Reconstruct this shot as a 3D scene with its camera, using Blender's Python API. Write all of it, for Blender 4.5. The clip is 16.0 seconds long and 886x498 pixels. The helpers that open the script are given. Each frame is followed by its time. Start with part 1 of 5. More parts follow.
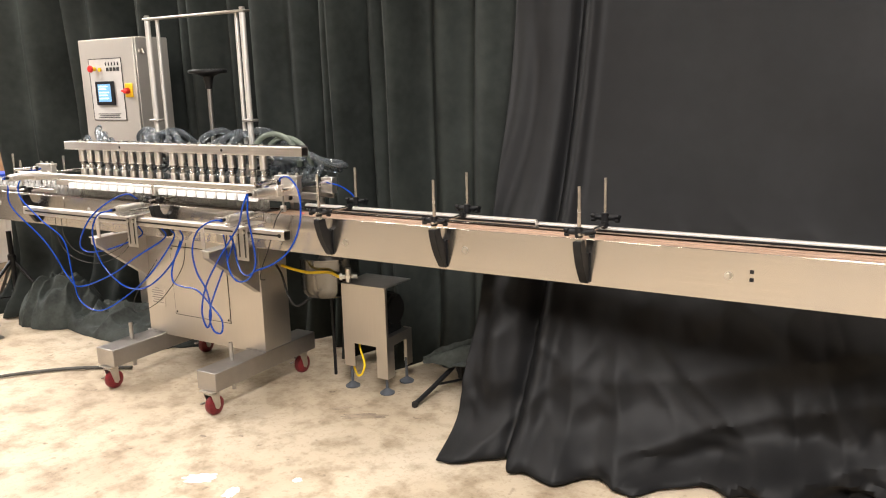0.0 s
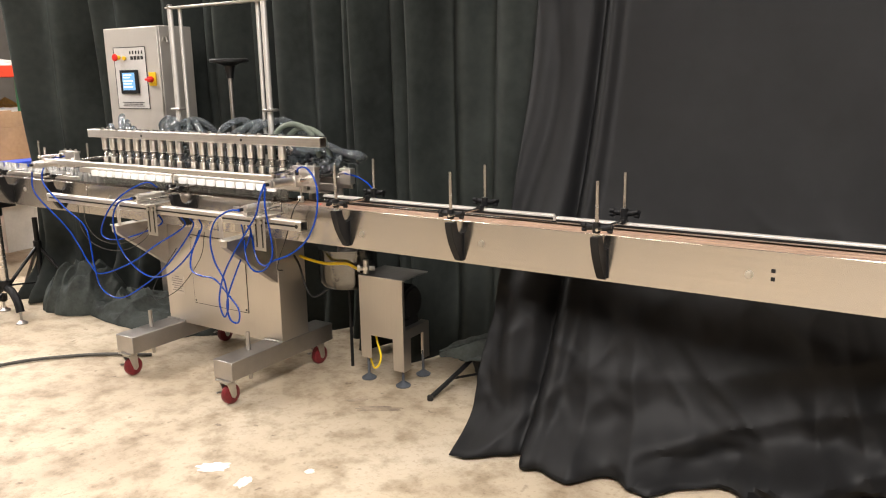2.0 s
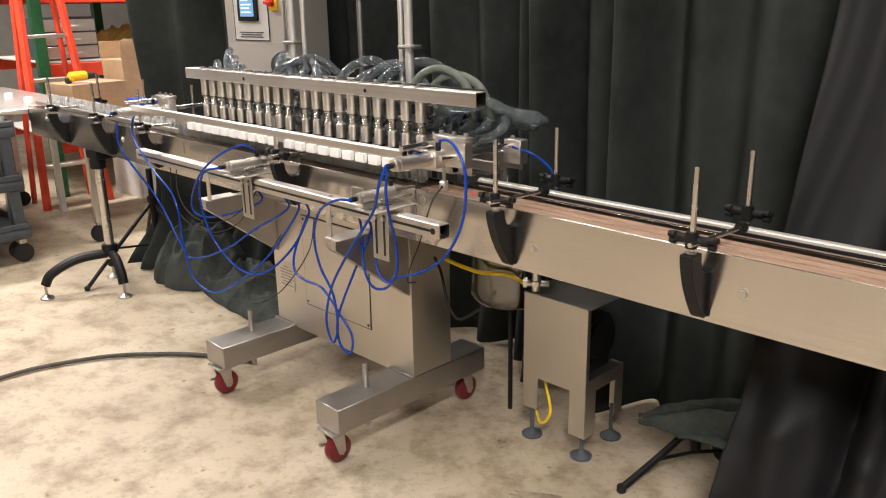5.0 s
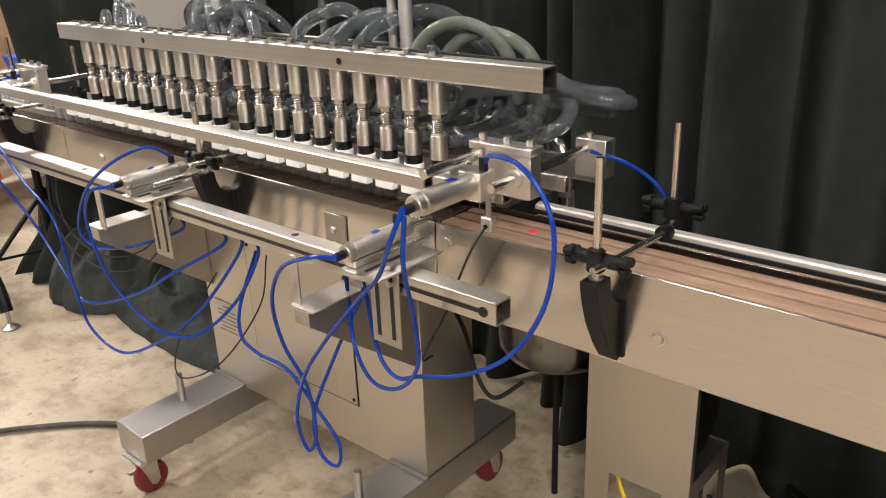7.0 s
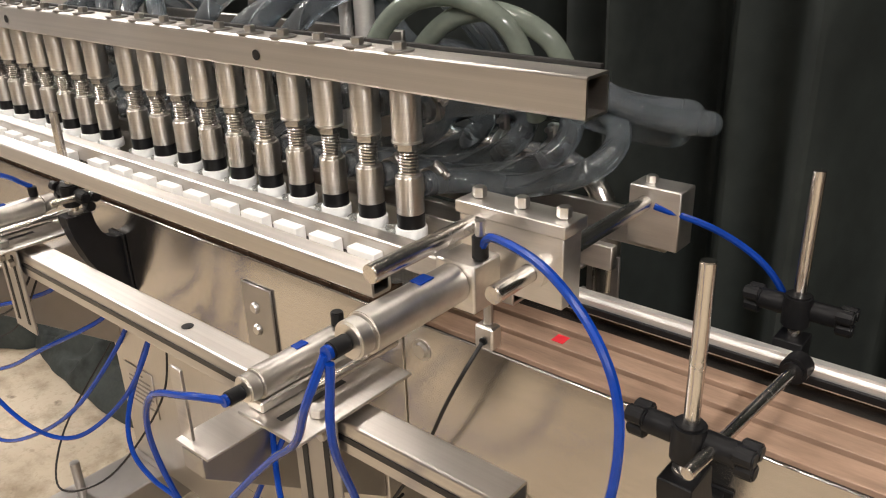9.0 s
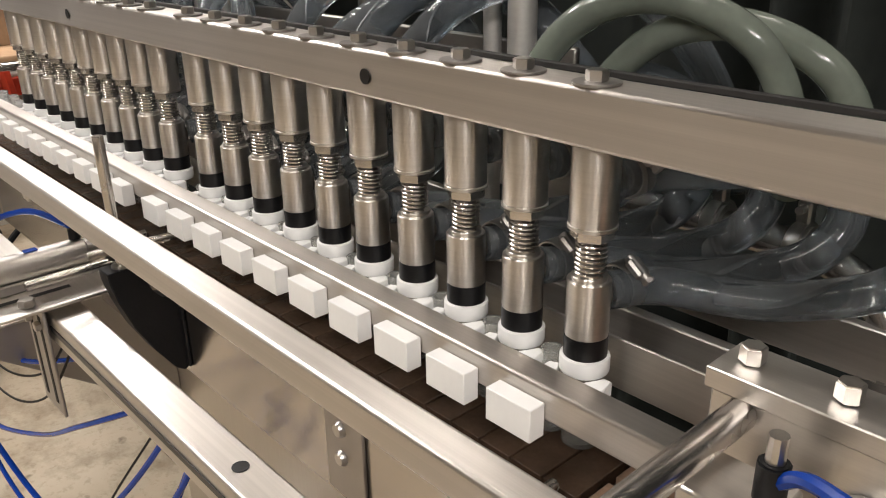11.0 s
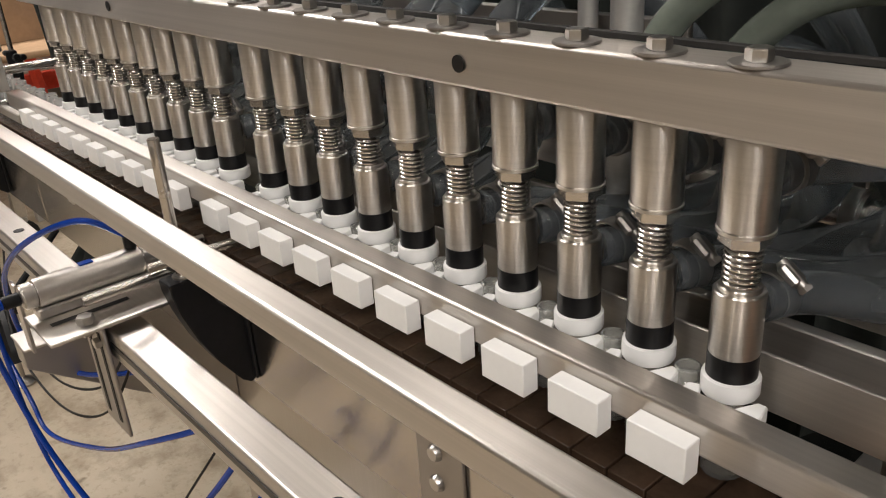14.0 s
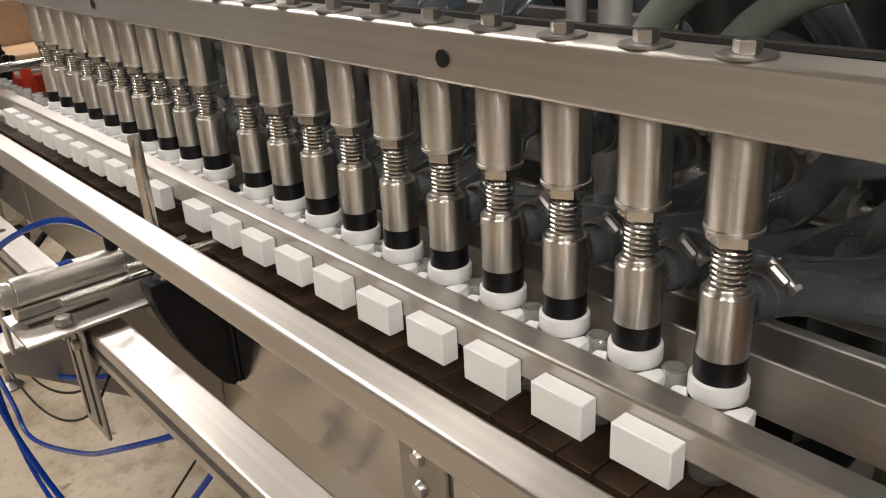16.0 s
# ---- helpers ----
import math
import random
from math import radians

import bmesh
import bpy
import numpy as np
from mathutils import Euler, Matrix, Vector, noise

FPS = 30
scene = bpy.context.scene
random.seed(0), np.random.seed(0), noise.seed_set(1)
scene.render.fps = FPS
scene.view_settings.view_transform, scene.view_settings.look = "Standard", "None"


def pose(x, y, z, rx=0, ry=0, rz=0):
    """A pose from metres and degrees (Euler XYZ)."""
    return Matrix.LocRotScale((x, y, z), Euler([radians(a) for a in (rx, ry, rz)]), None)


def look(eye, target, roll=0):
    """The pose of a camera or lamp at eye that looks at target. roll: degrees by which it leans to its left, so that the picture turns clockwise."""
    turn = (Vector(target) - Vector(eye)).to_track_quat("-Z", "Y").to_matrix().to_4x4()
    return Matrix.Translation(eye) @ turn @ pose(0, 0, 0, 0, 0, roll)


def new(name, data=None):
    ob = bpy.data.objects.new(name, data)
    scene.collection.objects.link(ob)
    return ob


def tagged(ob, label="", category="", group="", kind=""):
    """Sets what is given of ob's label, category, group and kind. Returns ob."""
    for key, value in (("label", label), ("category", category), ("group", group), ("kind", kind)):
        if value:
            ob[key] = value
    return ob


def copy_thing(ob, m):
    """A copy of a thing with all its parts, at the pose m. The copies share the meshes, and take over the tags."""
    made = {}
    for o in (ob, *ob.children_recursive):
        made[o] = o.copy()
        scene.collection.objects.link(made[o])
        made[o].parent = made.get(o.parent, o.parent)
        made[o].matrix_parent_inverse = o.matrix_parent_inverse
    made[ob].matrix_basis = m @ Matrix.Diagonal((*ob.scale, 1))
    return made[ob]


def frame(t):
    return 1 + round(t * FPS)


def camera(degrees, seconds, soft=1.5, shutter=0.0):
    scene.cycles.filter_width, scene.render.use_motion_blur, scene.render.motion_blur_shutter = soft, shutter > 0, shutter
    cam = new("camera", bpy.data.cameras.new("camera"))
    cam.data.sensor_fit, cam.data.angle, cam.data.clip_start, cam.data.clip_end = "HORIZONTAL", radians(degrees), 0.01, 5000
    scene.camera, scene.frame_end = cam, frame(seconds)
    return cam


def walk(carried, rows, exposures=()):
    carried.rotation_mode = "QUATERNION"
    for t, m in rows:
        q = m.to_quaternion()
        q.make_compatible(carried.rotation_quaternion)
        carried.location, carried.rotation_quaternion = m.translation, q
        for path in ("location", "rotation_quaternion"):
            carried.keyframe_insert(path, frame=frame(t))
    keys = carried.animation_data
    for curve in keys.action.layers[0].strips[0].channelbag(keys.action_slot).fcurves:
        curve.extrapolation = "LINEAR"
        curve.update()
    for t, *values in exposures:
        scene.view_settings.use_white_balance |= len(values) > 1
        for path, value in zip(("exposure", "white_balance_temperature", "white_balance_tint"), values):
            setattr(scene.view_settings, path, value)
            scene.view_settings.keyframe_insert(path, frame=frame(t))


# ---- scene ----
cam = camera(57.6, 16.0, soft=1.1)
PATH = [
    (0, (2.489, -2.506, 1.424), (1.47, -0.836, 1.01), -1.6),
    (0.5, (2.488, -2.501, 1.422), (1.45, -0.843, 1.005), -1.7),
    (1, (2.493, -2.487, 1.421), (1.436, -0.844, 0.994), -2.0),
    (1.5, (2.488, -2.491, 1.421), (1.43, -0.849, 0.989), -1.9),
    (2, (2.506, -2.461, 1.42), (1.433, -0.83, 0.989), -1.1),
    (2.5, (2.526, -2.383, 1.411), (1.375, -0.808, 0.969), -0.6),
    (3, (2.416, -2.224, 1.405), (1.218, -0.689, 0.951), -0.3),
    (3.5, (2.278, -2.041, 1.425), (1.052, -0.534, 0.95), -0.2),
    (4, (2.133, -1.802, 1.414), (0.848, -0.359, 0.897), -0.3),
    (4.5, (1.955, -1.639, 1.413), (0.596, -0.283, 0.852), -0.4),
    (4.7, (1.866, -1.598, 1.399), (0.496, -0.256, 0.833), -0.8),
    (6.8, (1.028, -1.028, 1.373), (-0.217, 0.354, 0.637), -2.3),
    (7, (0.956, -1.006, 1.37), (-0.261, 0.396, 0.627), -2.2),
    (7.5, (0.856, -0.93, 1.364), (-0.32, 0.491, 0.593), -2.1),
    (8, (0.771, -0.778, 1.349), (-0.424, 0.61, 0.546), -2.1),
    (8.2, (0.743, -0.711, 1.341), (-0.468, 0.652, 0.518), -2.3),
    (10.3, (0.4035, -0.4887, 1.277), (-0.7742, 0.9575, 0.5534), -1.0),
    (10.5, (0.3781, -0.4603, 1.28), (-0.8569, 0.9438, 0.5703), -0.4),
    (11, (0.3392, -0.36, 1.265), (-1.026, 0.882, 0.4928), -0.9),
    (11.5, (0.2894, -0.3242, 1.251), (-1.104, 0.8438, 0.4174), -2.1),
    (12, (0.2386, -0.3287, 1.259), (-1.116, 0.856, 0.3862), -2.9),
    (12.5, (0.2278, -0.3388, 1.253), (-1.108, 0.8665, 0.3801), -2.7),
    (13, (0.2386, -0.3533, 1.262), (-1.125, 0.8369, 0.4117), -3.3),
    (13.5, (0.2412, -0.3575, 1.261), (-1.146, 0.8223, 0.4355), -3.6),
    (14, (0.2409, -0.353, 1.261), (-1.152, 0.8224, 0.4363), -3.8),
    (14.5, (0.2387, -0.3457, 1.257), (-1.147, 0.8346, 0.4285), -3.9),
    (15, (0.2409, -0.3373, 1.246), (-1.151, 0.8489, 0.4361), -3.5),
    (15.5, (0.2414, -0.3399, 1.249), (-1.151, 0.85, 0.4439), -3.4),
    (16, (0.2384, -0.3399, 1.249), (-1.15, 0.8508, 0.4405), -3.3),
]
walk(cam, [(t, look(eye, target, roll)) for t, eye, target, roll in PATH],
     exposures=[(0.0, 0.06), (2.0, -0.12), (4.5, -0.46), (7.0, -0.57), (8.2, -0.6), (10.5, -0.88), (12.0, -1.26), (16.0, -1.29)])

# ---------------- light and exposure ----------------
world = bpy.data.worlds.new("world")
world.use_nodes = True
scene.world = world
wbg = world.node_tree.nodes["Background"]
wbg.inputs[0].default_value = (0.9, 0.85, 0.78, 1)
wbg.inputs[1].default_value = 0.004
scene.view_settings.exposure = 0.0


def strip_light(x, y, z, sx, sy, power, colour=(1.0, 0.945, 0.915)):
    d = bpy.data.lights.new("ceiling_lamp_light", "AREA")
    d.shape, d.size, d.size_y, d.energy, d.color = "RECTANGLE", sx, sy, power, colour
    o = new("ceiling_lamp_light", d)
    o.location = (x, y, z)
    return o


# Assumed lamps, out of view, placed to shape highlights and floor shadows.
LAMPS = [(-2.9, -1.2, 150), (0.3, -2.5, 60), (2.9, -2.9, 400), (-4.4, -0.2, 330), (2.6, 1.9, 34), (-2.1, 1.75, 75), (0.1, 1.6, 30)]
# The last three brighten the rack, bar tops and hoses from behind the curtain.
for lx, ly, le in LAMPS:
    strip_light(lx, ly, 3.82, 0.45, 2.2, le)

# ---------------- materials ----------------
MATS = {}


def mat(name, col, rough=0.5, metal=0.0, vary=0.12, scale=8.0, bump=0.0, bump_scale=60.0, stretch=None,
        trans=0.0, ior=1.45, emit=None, strength=0.0, rough_vary=0.0, coat=0.0, spec=0.5, alpha=1.0, rnd=0.0, smudge=0.0, smudge_scale=4.0, brushed=0.0):
    """A principled material with colour variation at two scales, optional streaks, roughness change and relief."""
    m = bpy.data.materials.new(name)
    m.use_nodes = True
    nt = m.node_tree
    n, l = nt.nodes, nt.links
    b = n["Principled BSDF"]
    b.inputs["Roughness"].default_value = rough
    b.inputs["Metallic"].default_value = metal
    b.inputs["IOR"].default_value = ior
    b.inputs["Transmission Weight"].default_value = trans
    b.inputs["Coat Weight"].default_value = coat
    b.inputs["Specular IOR Level"].default_value = spec
    b.inputs["Alpha"].default_value = alpha
    if brushed:
        tg = n.new("ShaderNodeTangent")
        tg.direction_type, tg.uv_map = "UV_MAP", "grain"
        l.new(tg.outputs[0], b.inputs["Tangent"])
        b.inputs["Anisotropic"].default_value = brushed
        m["brushed"] = 1
    tc = n.new("ShaderNodeTexCoord")
    mp = n.new("ShaderNodeMapping")
    l.new(tc.outputs["Object"], mp.inputs["Vector"])
    if stretch:
        mp.inputs["Scale"].default_value = stretch
    n1 = n.new("ShaderNodeTexNoise")
    n1.inputs["Scale"].default_value = scale
    n1.inputs["Detail"].default_value = 4
    l.new(mp.outputs[0], n1.inputs["Vector"])
    n2 = n.new("ShaderNodeTexNoise")
    n2.inputs["Scale"].default_value = scale * 7.3
    n2.inputs["Detail"].default_value = 3
    l.new(mp.outputs[0], n2.inputs["Vector"])
    mix = n.new("ShaderNodeMath")
    mix.operation = "MULTIPLY_ADD"
    l.new(n2.outputs[0], mix.inputs[0])
    mix.inputs[1].default_value = 0.4
    l.new(n1.outputs[0], mix.inputs[2])
    ramp = n.new("ShaderNodeValToRGB")
    lo = [max(0.0, c * (1 - 2.2 * vary)) for c in col]
    hi = [min(1.0, c * (1 + 1.4 * vary)) for c in col]
    ramp.color_ramp.elements[0].position, ramp.color_ramp.elements[1].position = 0.42, 0.98
    ramp.color_ramp.elements[0].color, ramp.color_ramp.elements[1].color = (*lo, 1), (*hi, 1)
    l.new(mix.outputs[0], ramp.inputs[0])
    out = ramp.outputs[0]
    if rnd:
        oi = n.new("ShaderNodeObjectInfo")
        hs = n.new("ShaderNodeHueSaturation")
        mr = n.new("ShaderNodeMapRange")
        mr.inputs["To Min"].default_value, mr.inputs["To Max"].default_value = 1 - rnd, 1 + rnd
        l.new(oi.outputs["Random"], mr.inputs["Value"])
        l.new(mr.outputs[0], hs.inputs["Value"])
        l.new(out, hs.inputs["Color"])
        out = hs.outputs[0]
    l.new(out, b.inputs["Base Color"])
    if rough_vary:
        mr2 = n.new("ShaderNodeMapRange")
        mr2.inputs["From Min"].default_value, mr2.inputs["From Max"].default_value = 0.35, 0.95
        mr2.inputs["To Min"].default_value, mr2.inputs["To Max"].default_value = max(0.02, rough - rough_vary), rough + rough_vary
        l.new(mix.outputs[0], mr2.inputs["Value"])
        l.new(mr2.outputs[0], b.inputs["Roughness"])
    if smudge:
        n4 = n.new("ShaderNodeTexNoise")
        n4.inputs["Scale"].default_value, n4.inputs["Detail"].default_value, n4.inputs["Roughness"].default_value = smudge_scale, 3, 0.55
        l.new(tc.outputs["Object"], n4.inputs["Vector"])
        mr4 = n.new("ShaderNodeMapRange")
        mr4.inputs["From Min"].default_value, mr4.inputs["From Max"].default_value = 0.3, 0.7
        mr4.inputs["To Min"].default_value, mr4.inputs["To Max"].default_value = rough - smudge, rough + smudge
        l.new(n4.outputs[0], mr4.inputs["Value"])
        l.new(mr4.outputs[0], b.inputs["Roughness"])
    if bump:
        n3 = n.new("ShaderNodeTexNoise")
        n3.inputs["Scale"].default_value = bump_scale
        n3.inputs["Detail"].default_value = 4
        l.new(mp.outputs[0], n3.inputs["Vector"])
        bp = n.new("ShaderNodeBump")
        bp.inputs["Strength"].default_value = bump
        bp.inputs["Distance"].default_value = 0.003
        l.new(n3.outputs[0], bp.inputs["Height"])
        l.new(bp.outputs[0], b.inputs["Normal"])
    if emit:
        b.inputs["Emission Color"].default_value = (*emit, 1)
        b.inputs["Emission Strength"].default_value = strength
    MATS[name] = m
    return m


STEEL_X = mat("brushed_steel_lengthwise", (0.64, 0.605, 0.565), 0.36, 1.0, 0.045, 5.0, 0.05, 30, (0.25, 45, 45), smudge=0.05, smudge_scale=3.0, brushed=0.75)
PLATE = mat("bright_brushed_side_plate", (0.60, 0.57, 0.535), 0.22, 1.0, 0.03, 5.0, 0.02, 30, (0.25, 45, 45), smudge=0.05, smudge_scale=2.5, brushed=0.6)
STEEL_Z = mat("brushed_steel_upright", (0.60, 0.565, 0.52), 0.42, 1.0, 0.02, 10.0, 0.03, 30, (60, 60, 0.5), smudge=0.08, smudge_scale=4.0)
CABINET = mat("satin_sheet_steel", (0.62, 0.585, 0.54), 0.5, 0.72, 0.02, 10.0, 0.0, 60, (60, 60, 0.5), smudge=0.06, smudge_scale=4.0)
STEEL_D = mat("dull_steel_plate", (0.44, 0.42, 0.40), 0.42, 1.0, 0.06, 5.0, 0.03, 70, smudge=0.1, smudge_scale=7.0)
POLISH = mat("turned_steel", (0.66, 0.63, 0.595), 0.24, 1.0, 0.015, 20.0, 0.0, 90, (40, 40, 2), smudge=0.05, smudge_scale=25.0)
TURNED = mat("lathe_turned_steel", (0.66, 0.63, 0.59), 0.30, 1.0, 0.03, 9.0, 0.0, 90, (3, 3, 60), smudge=0.03, smudge_scale=18.0, brushed=0.85)
DARKPAN = mat("dark_polished_steel", (0.20, 0.195, 0.185), 0.22, 1.0, 0.05, 9.0)
ALU = mat("extruded_aluminium", (0.72, 0.69, 0.65), 0.36, 1.0, 0.05, 9.0, 0.03, 90, (1, 12, 12), rough_vary=0.06)
ZINC = mat("zinc_plated_steel", (0.62, 0.60, 0.57), 0.3, 1.0, 0.1, 30.0)
RAILALU = mat("satin_anodised_aluminium", (0.82, 0.80, 0.77), 0.42, 0.75, 0.03, 9.0, 0.02, 90, (0.5, 30, 30))
BLACKP = mat("black_moulded_plastic", (0.009, 0.009, 0.010), 0.46, 0.0, 0.2, 30, 0.08, 220, spec=0.32)
BLACKBAND = mat("black_rubber_band", (0.006, 0.006, 0.007), 0.35, 0.0, 0.2, 30)
WHITEP = mat("white_machined_plastic", (0.90, 0.90, 0.885), 0.34, 0.0, 0.02, 30)
BLUE = mat("blue_air_tube", (0.004, 0.045, 0.32), 0.26, 0.0, 0.12, 20, spec=0.35)
CLEAR = mat("clear_vinyl_hose", (0.46, 0.51, 0.55), 0.06, 0.0, 0.2, 9, 0.15, 20, trans=0.85, ior=1.3)
MILKHOSE = mat("milky_vinyl_hose", (0.27, 0.31, 0.26), 0.14, 0.0, 0.14, 10, 0.1, 22, trans=0.4, ior=1.35)
GLASS = mat("clear_bottle_glass", (0.93, 0.94, 0.90), 0.06, 0.0, 0.02, 10, trans=0.78, ior=1.45)
# Clear glass whitened so the glints of crowded bottles sit in its colour.
GLINTGLASS = mat("whitened_bottle_glass", (0.96, 0.96, 0.95), 0.16, 0.0, 0.02, 10, trans=0.7, ior=1.45)
BAG = mat("white_polythene_bag", (0.8, 0.79, 0.76), 0.35, 0.0, 0.08, 9, 0.1, 60)
AMBER = mat("amber_packing_film", (0.55, 0.33, 0.08), 0.35, 0.0, 0.2, 9, 0.1, 60)
DARKBELT = mat("dark_oiled_conveyor_chain", (0.085, 0.052, 0.034), 0.24, 0.0, 0.2, 6, 0.06, 90, (6, 6, 6))
BELT = mat("brown_conveyor_belt", (0.38, 0.25, 0.175), 0.45, 0.0, 0.16, 6, 0.1, 120, (1.5, 10, 10))
GROOVE = mat("dark_belt_groove", (0.02, 0.015, 0.012), 0.6, 0.0, 0.2, 20)
REDWHEEL = mat("red_caster_wheel", (0.16, 0.015, 0.02), 0.35, 0.0, 0.2, 25, 0.05, 120)
YELLOWC = mat("yellow_cable_jacket", (0.86, 0.60, 0.015), 0.4, 0.0, 0.08, 30)
YELLOWP = mat("yellow_plastic", (0.80, 0.50, 0.02), 0.4, 0.0, 0.06, 30)
REDP = mat("red_plastic", (0.62, 0.02, 0.015), 0.35, 0.0, 0.08, 30)
PANEL = mat("pale_panel_overlay", (0.52, 0.50, 0.48), 0.4, 0.0, 0.04, 20)
GREYINK = mat("grey_etched_print", (0.27, 0.25, 0.23), 0.6, 0.0, 0.1, 20)
INK = mat("black_print", (0.02, 0.02, 0.02), 0.6, 0.0, 0.1, 20)
SCREEN = mat("lit_touchscreen", (0.05, 0.1, 0.2), 0.3, emit=(0.30, 0.62, 0.95), strength=0.85)
SCREENW = mat("lit_screen_text", (0.6, 0.6, 0.6), 0.3, emit=(0.85, 0.95, 1.0), strength=1.2)
CURTAIN = mat("black_drape_cloth", (0.026, 0.031, 0.0285), 0.8, 0.0, 0.25, 3.0, 0.12, 300, spec=0.3)
SHEEN_CURTAIN = mat("satin_black_drape_cloth", (0.0072, 0.0074, 0.0080), 0.58, 0.0, 0.25, 2.0, 0.12, 320, spec=0.26, alpha=0.955)
CLOTHGREY = mat("dark_grey_green_cloth", (0.052, 0.060, 0.056), 0.8, 0.0, 0.25, 9, 0.12, 300, spec=0.3)
CARD = mat("brown_cardboard", (0.38, 0.245, 0.14), 0.75, 0.0, 0.12, 5, 0.1, 80, rnd=0.15)
ORANGE = mat("orange_painted_beam", (0.68, 0.06, 0.025), 0.45, 0.0, 0.12, 8)
GREEN = mat("green_painted_upright", (0.02, 0.13, 0.05), 0.45, 0.0, 0.15, 8)
GREYP = mat("slate_grey_plastic", (0.075, 0.085, 0.1), 0.5, 0.0, 0.12, 20, 0.08, 160)
WHITEPAINT = mat("white_paint", (0.72, 0.70, 0.66), 0.5, 0.0, 0.06, 8)
BLUEBIN = mat("blue_plastic_bin", (0.02, 0.06, 0.42), 0.4, 0.0, 0.1, 20)
DARKMOTOR = mat("black_motor_housing", (0.013, 0.013, 0.014), 0.45, 0.0, 0.2, 25, 0.1, 90)
RUBBER = mat("black_rubber", (0.016, 0.015, 0.014), 0.62, 0.0, 0.2, 30)
GREYRUB = mat("dusty_cable_rubber", (0.07, 0.065, 0.058), 0.7, 0.0, 0.25, 20)
WALLPAINT = mat("assumed_wall_paint", (0.30, 0.28, 0.255), 0.8, 0.0, 0.1, 1.2, 0.1, 30)
CEIL = mat("assumed_ceiling_sheet", (0.26, 0.25, 0.24), 0.8, 0.0, 0.08, 1.0)
LAMPGLOW = mat("lamp_diffuser", (0.9, 0.85, 0.78), 0.5, emit=(1.0, 0.88, 0.72), strength=9.0)
REDSPOT = mat("glowing_red_spot", (0.6, 0.02, 0.03), 0.4, emit=(1.0, 0.05, 0.08), strength=0.35)


def concrete():
    m = bpy.data.materials.new("worn_concrete")
    m.use_nodes = True
    n, l = m.node_tree.nodes, m.node_tree.links
    b = n["Principled BSDF"]
    tc = n.new("ShaderNodeTexCoord")

    def noise_node(s, d, r=0.6):
        q = n.new("ShaderNodeTexNoise")
        q.inputs["Scale"].default_value, q.inputs["Detail"].default_value, q.inputs["Roughness"].default_value = s, d, r
        l.new(tc.outputs["Object"], q.inputs["Vector"])
        return q

    def ramp_node(src, stops):
        r = n.new("ShaderNodeValToRGB")
        e = r.color_ramp.elements
        while len(e) < len(stops):
            e.new(0.5)
        for i, (p, c) in enumerate(stops):
            e[i].position, e[i].color = p, (*c, 1)
        l.new(src, r.inputs[0])
        return r

    def mixer(kind, f, a, c):
        x = n.new("ShaderNodeMix")
        x.data_type, x.blend_type = "RGBA", kind
        if isinstance(f, float):
            x.inputs[0].default_value = f
        else:
            l.new(f, x.inputs[0])
        l.new(a, x.inputs[6])
        l.new(c, x.inputs[7])
        return x.outputs[2]

    base = ramp_node(noise_node(1.6, 6).outputs[0], [(0.3, (0.33, 0.262, 0.183)), (0.5, (0.445, 0.37, 0.27)), (0.7, (0.54, 0.465, 0.355))])
    patch = ramp_node(noise_node(6.5, 8, 0.7).outputs[0], [(0.36, (0.42, 0.36, 0.28)), (0.52, (1, 1, 1)), (0.7, (1.0, 1.0, 1.0))])
    c = mixer("MULTIPLY", 0.6, base.outputs[0], patch.outputs[0])
    fleck = ramp_node(noise_node(38, 5, 0.7).outputs[0], [(0.34, (0.5, 0.44, 0.36)), (0.46, (1, 1, 1))])
    c = mixer("MULTIPLY", 0.42, c, fleck.outputs[0])
    spots = ramp_node(noise_node(14, 3, 0.5).outputs[0], [(0.26, (0.22, 0.18, 0.13)), (0.33, (1, 1, 1))])
    c = mixer("MULTIPLY", 0.7, c, spots.outputs[0])
    l.new(c, b.inputs["Base Color"])
    rr = n.new("ShaderNodeMapRange")
    rr.inputs["To Min"].default_value, rr.inputs["To Max"].default_value = 0.42, 0.75
    l.new(noise_node(4, 5).outputs[0], rr.inputs["Value"])
    l.new(rr.outputs[0], b.inputs["Roughness"])
    bp = n.new("ShaderNodeBump")
    bp.inputs["Strength"].default_value, bp.inputs["Distance"].default_value = 0.25, 0.004
    l.new(noise_node(45, 6, 0.7).outputs[0], bp.inputs["Height"])
    l.new(bp.outputs[0], b.inputs["Normal"])
    return m


CONCRETE = concrete()

# ---------------- building helpers ----------------
ORIGIN = {}


def grain_uv(me, turned):
    """Texture directions across the brushing: round the axis of turned parts, along x on bars and plates."""
    uv = me.uv_layers.new(name="grain").data
    xs, ys = [v.co.x for v in me.vertices], [v.co.y for v in me.vertices]
    cx, cy = (min(xs) + max(xs)) / 2, (min(ys) + max(ys)) / 2
    for p in me.polygons:
        mid = math.atan2(p.center.y - cy, p.center.x - cx)
        for k in p.loop_indices:
            c = me.vertices[me.loops[k].vertex_index].co
            if turned and abs(p.normal.z) < 0.9:
                a = math.atan2(c.y - cy, c.x - cx) - mid
                uv[k].uv = (c.z, mid + (a + math.pi) % (2 * math.pi) - math.pi)
            else:
                uv[k].uv = (c.y + c.z, c.x + 0.37 * (c.y - c.z))


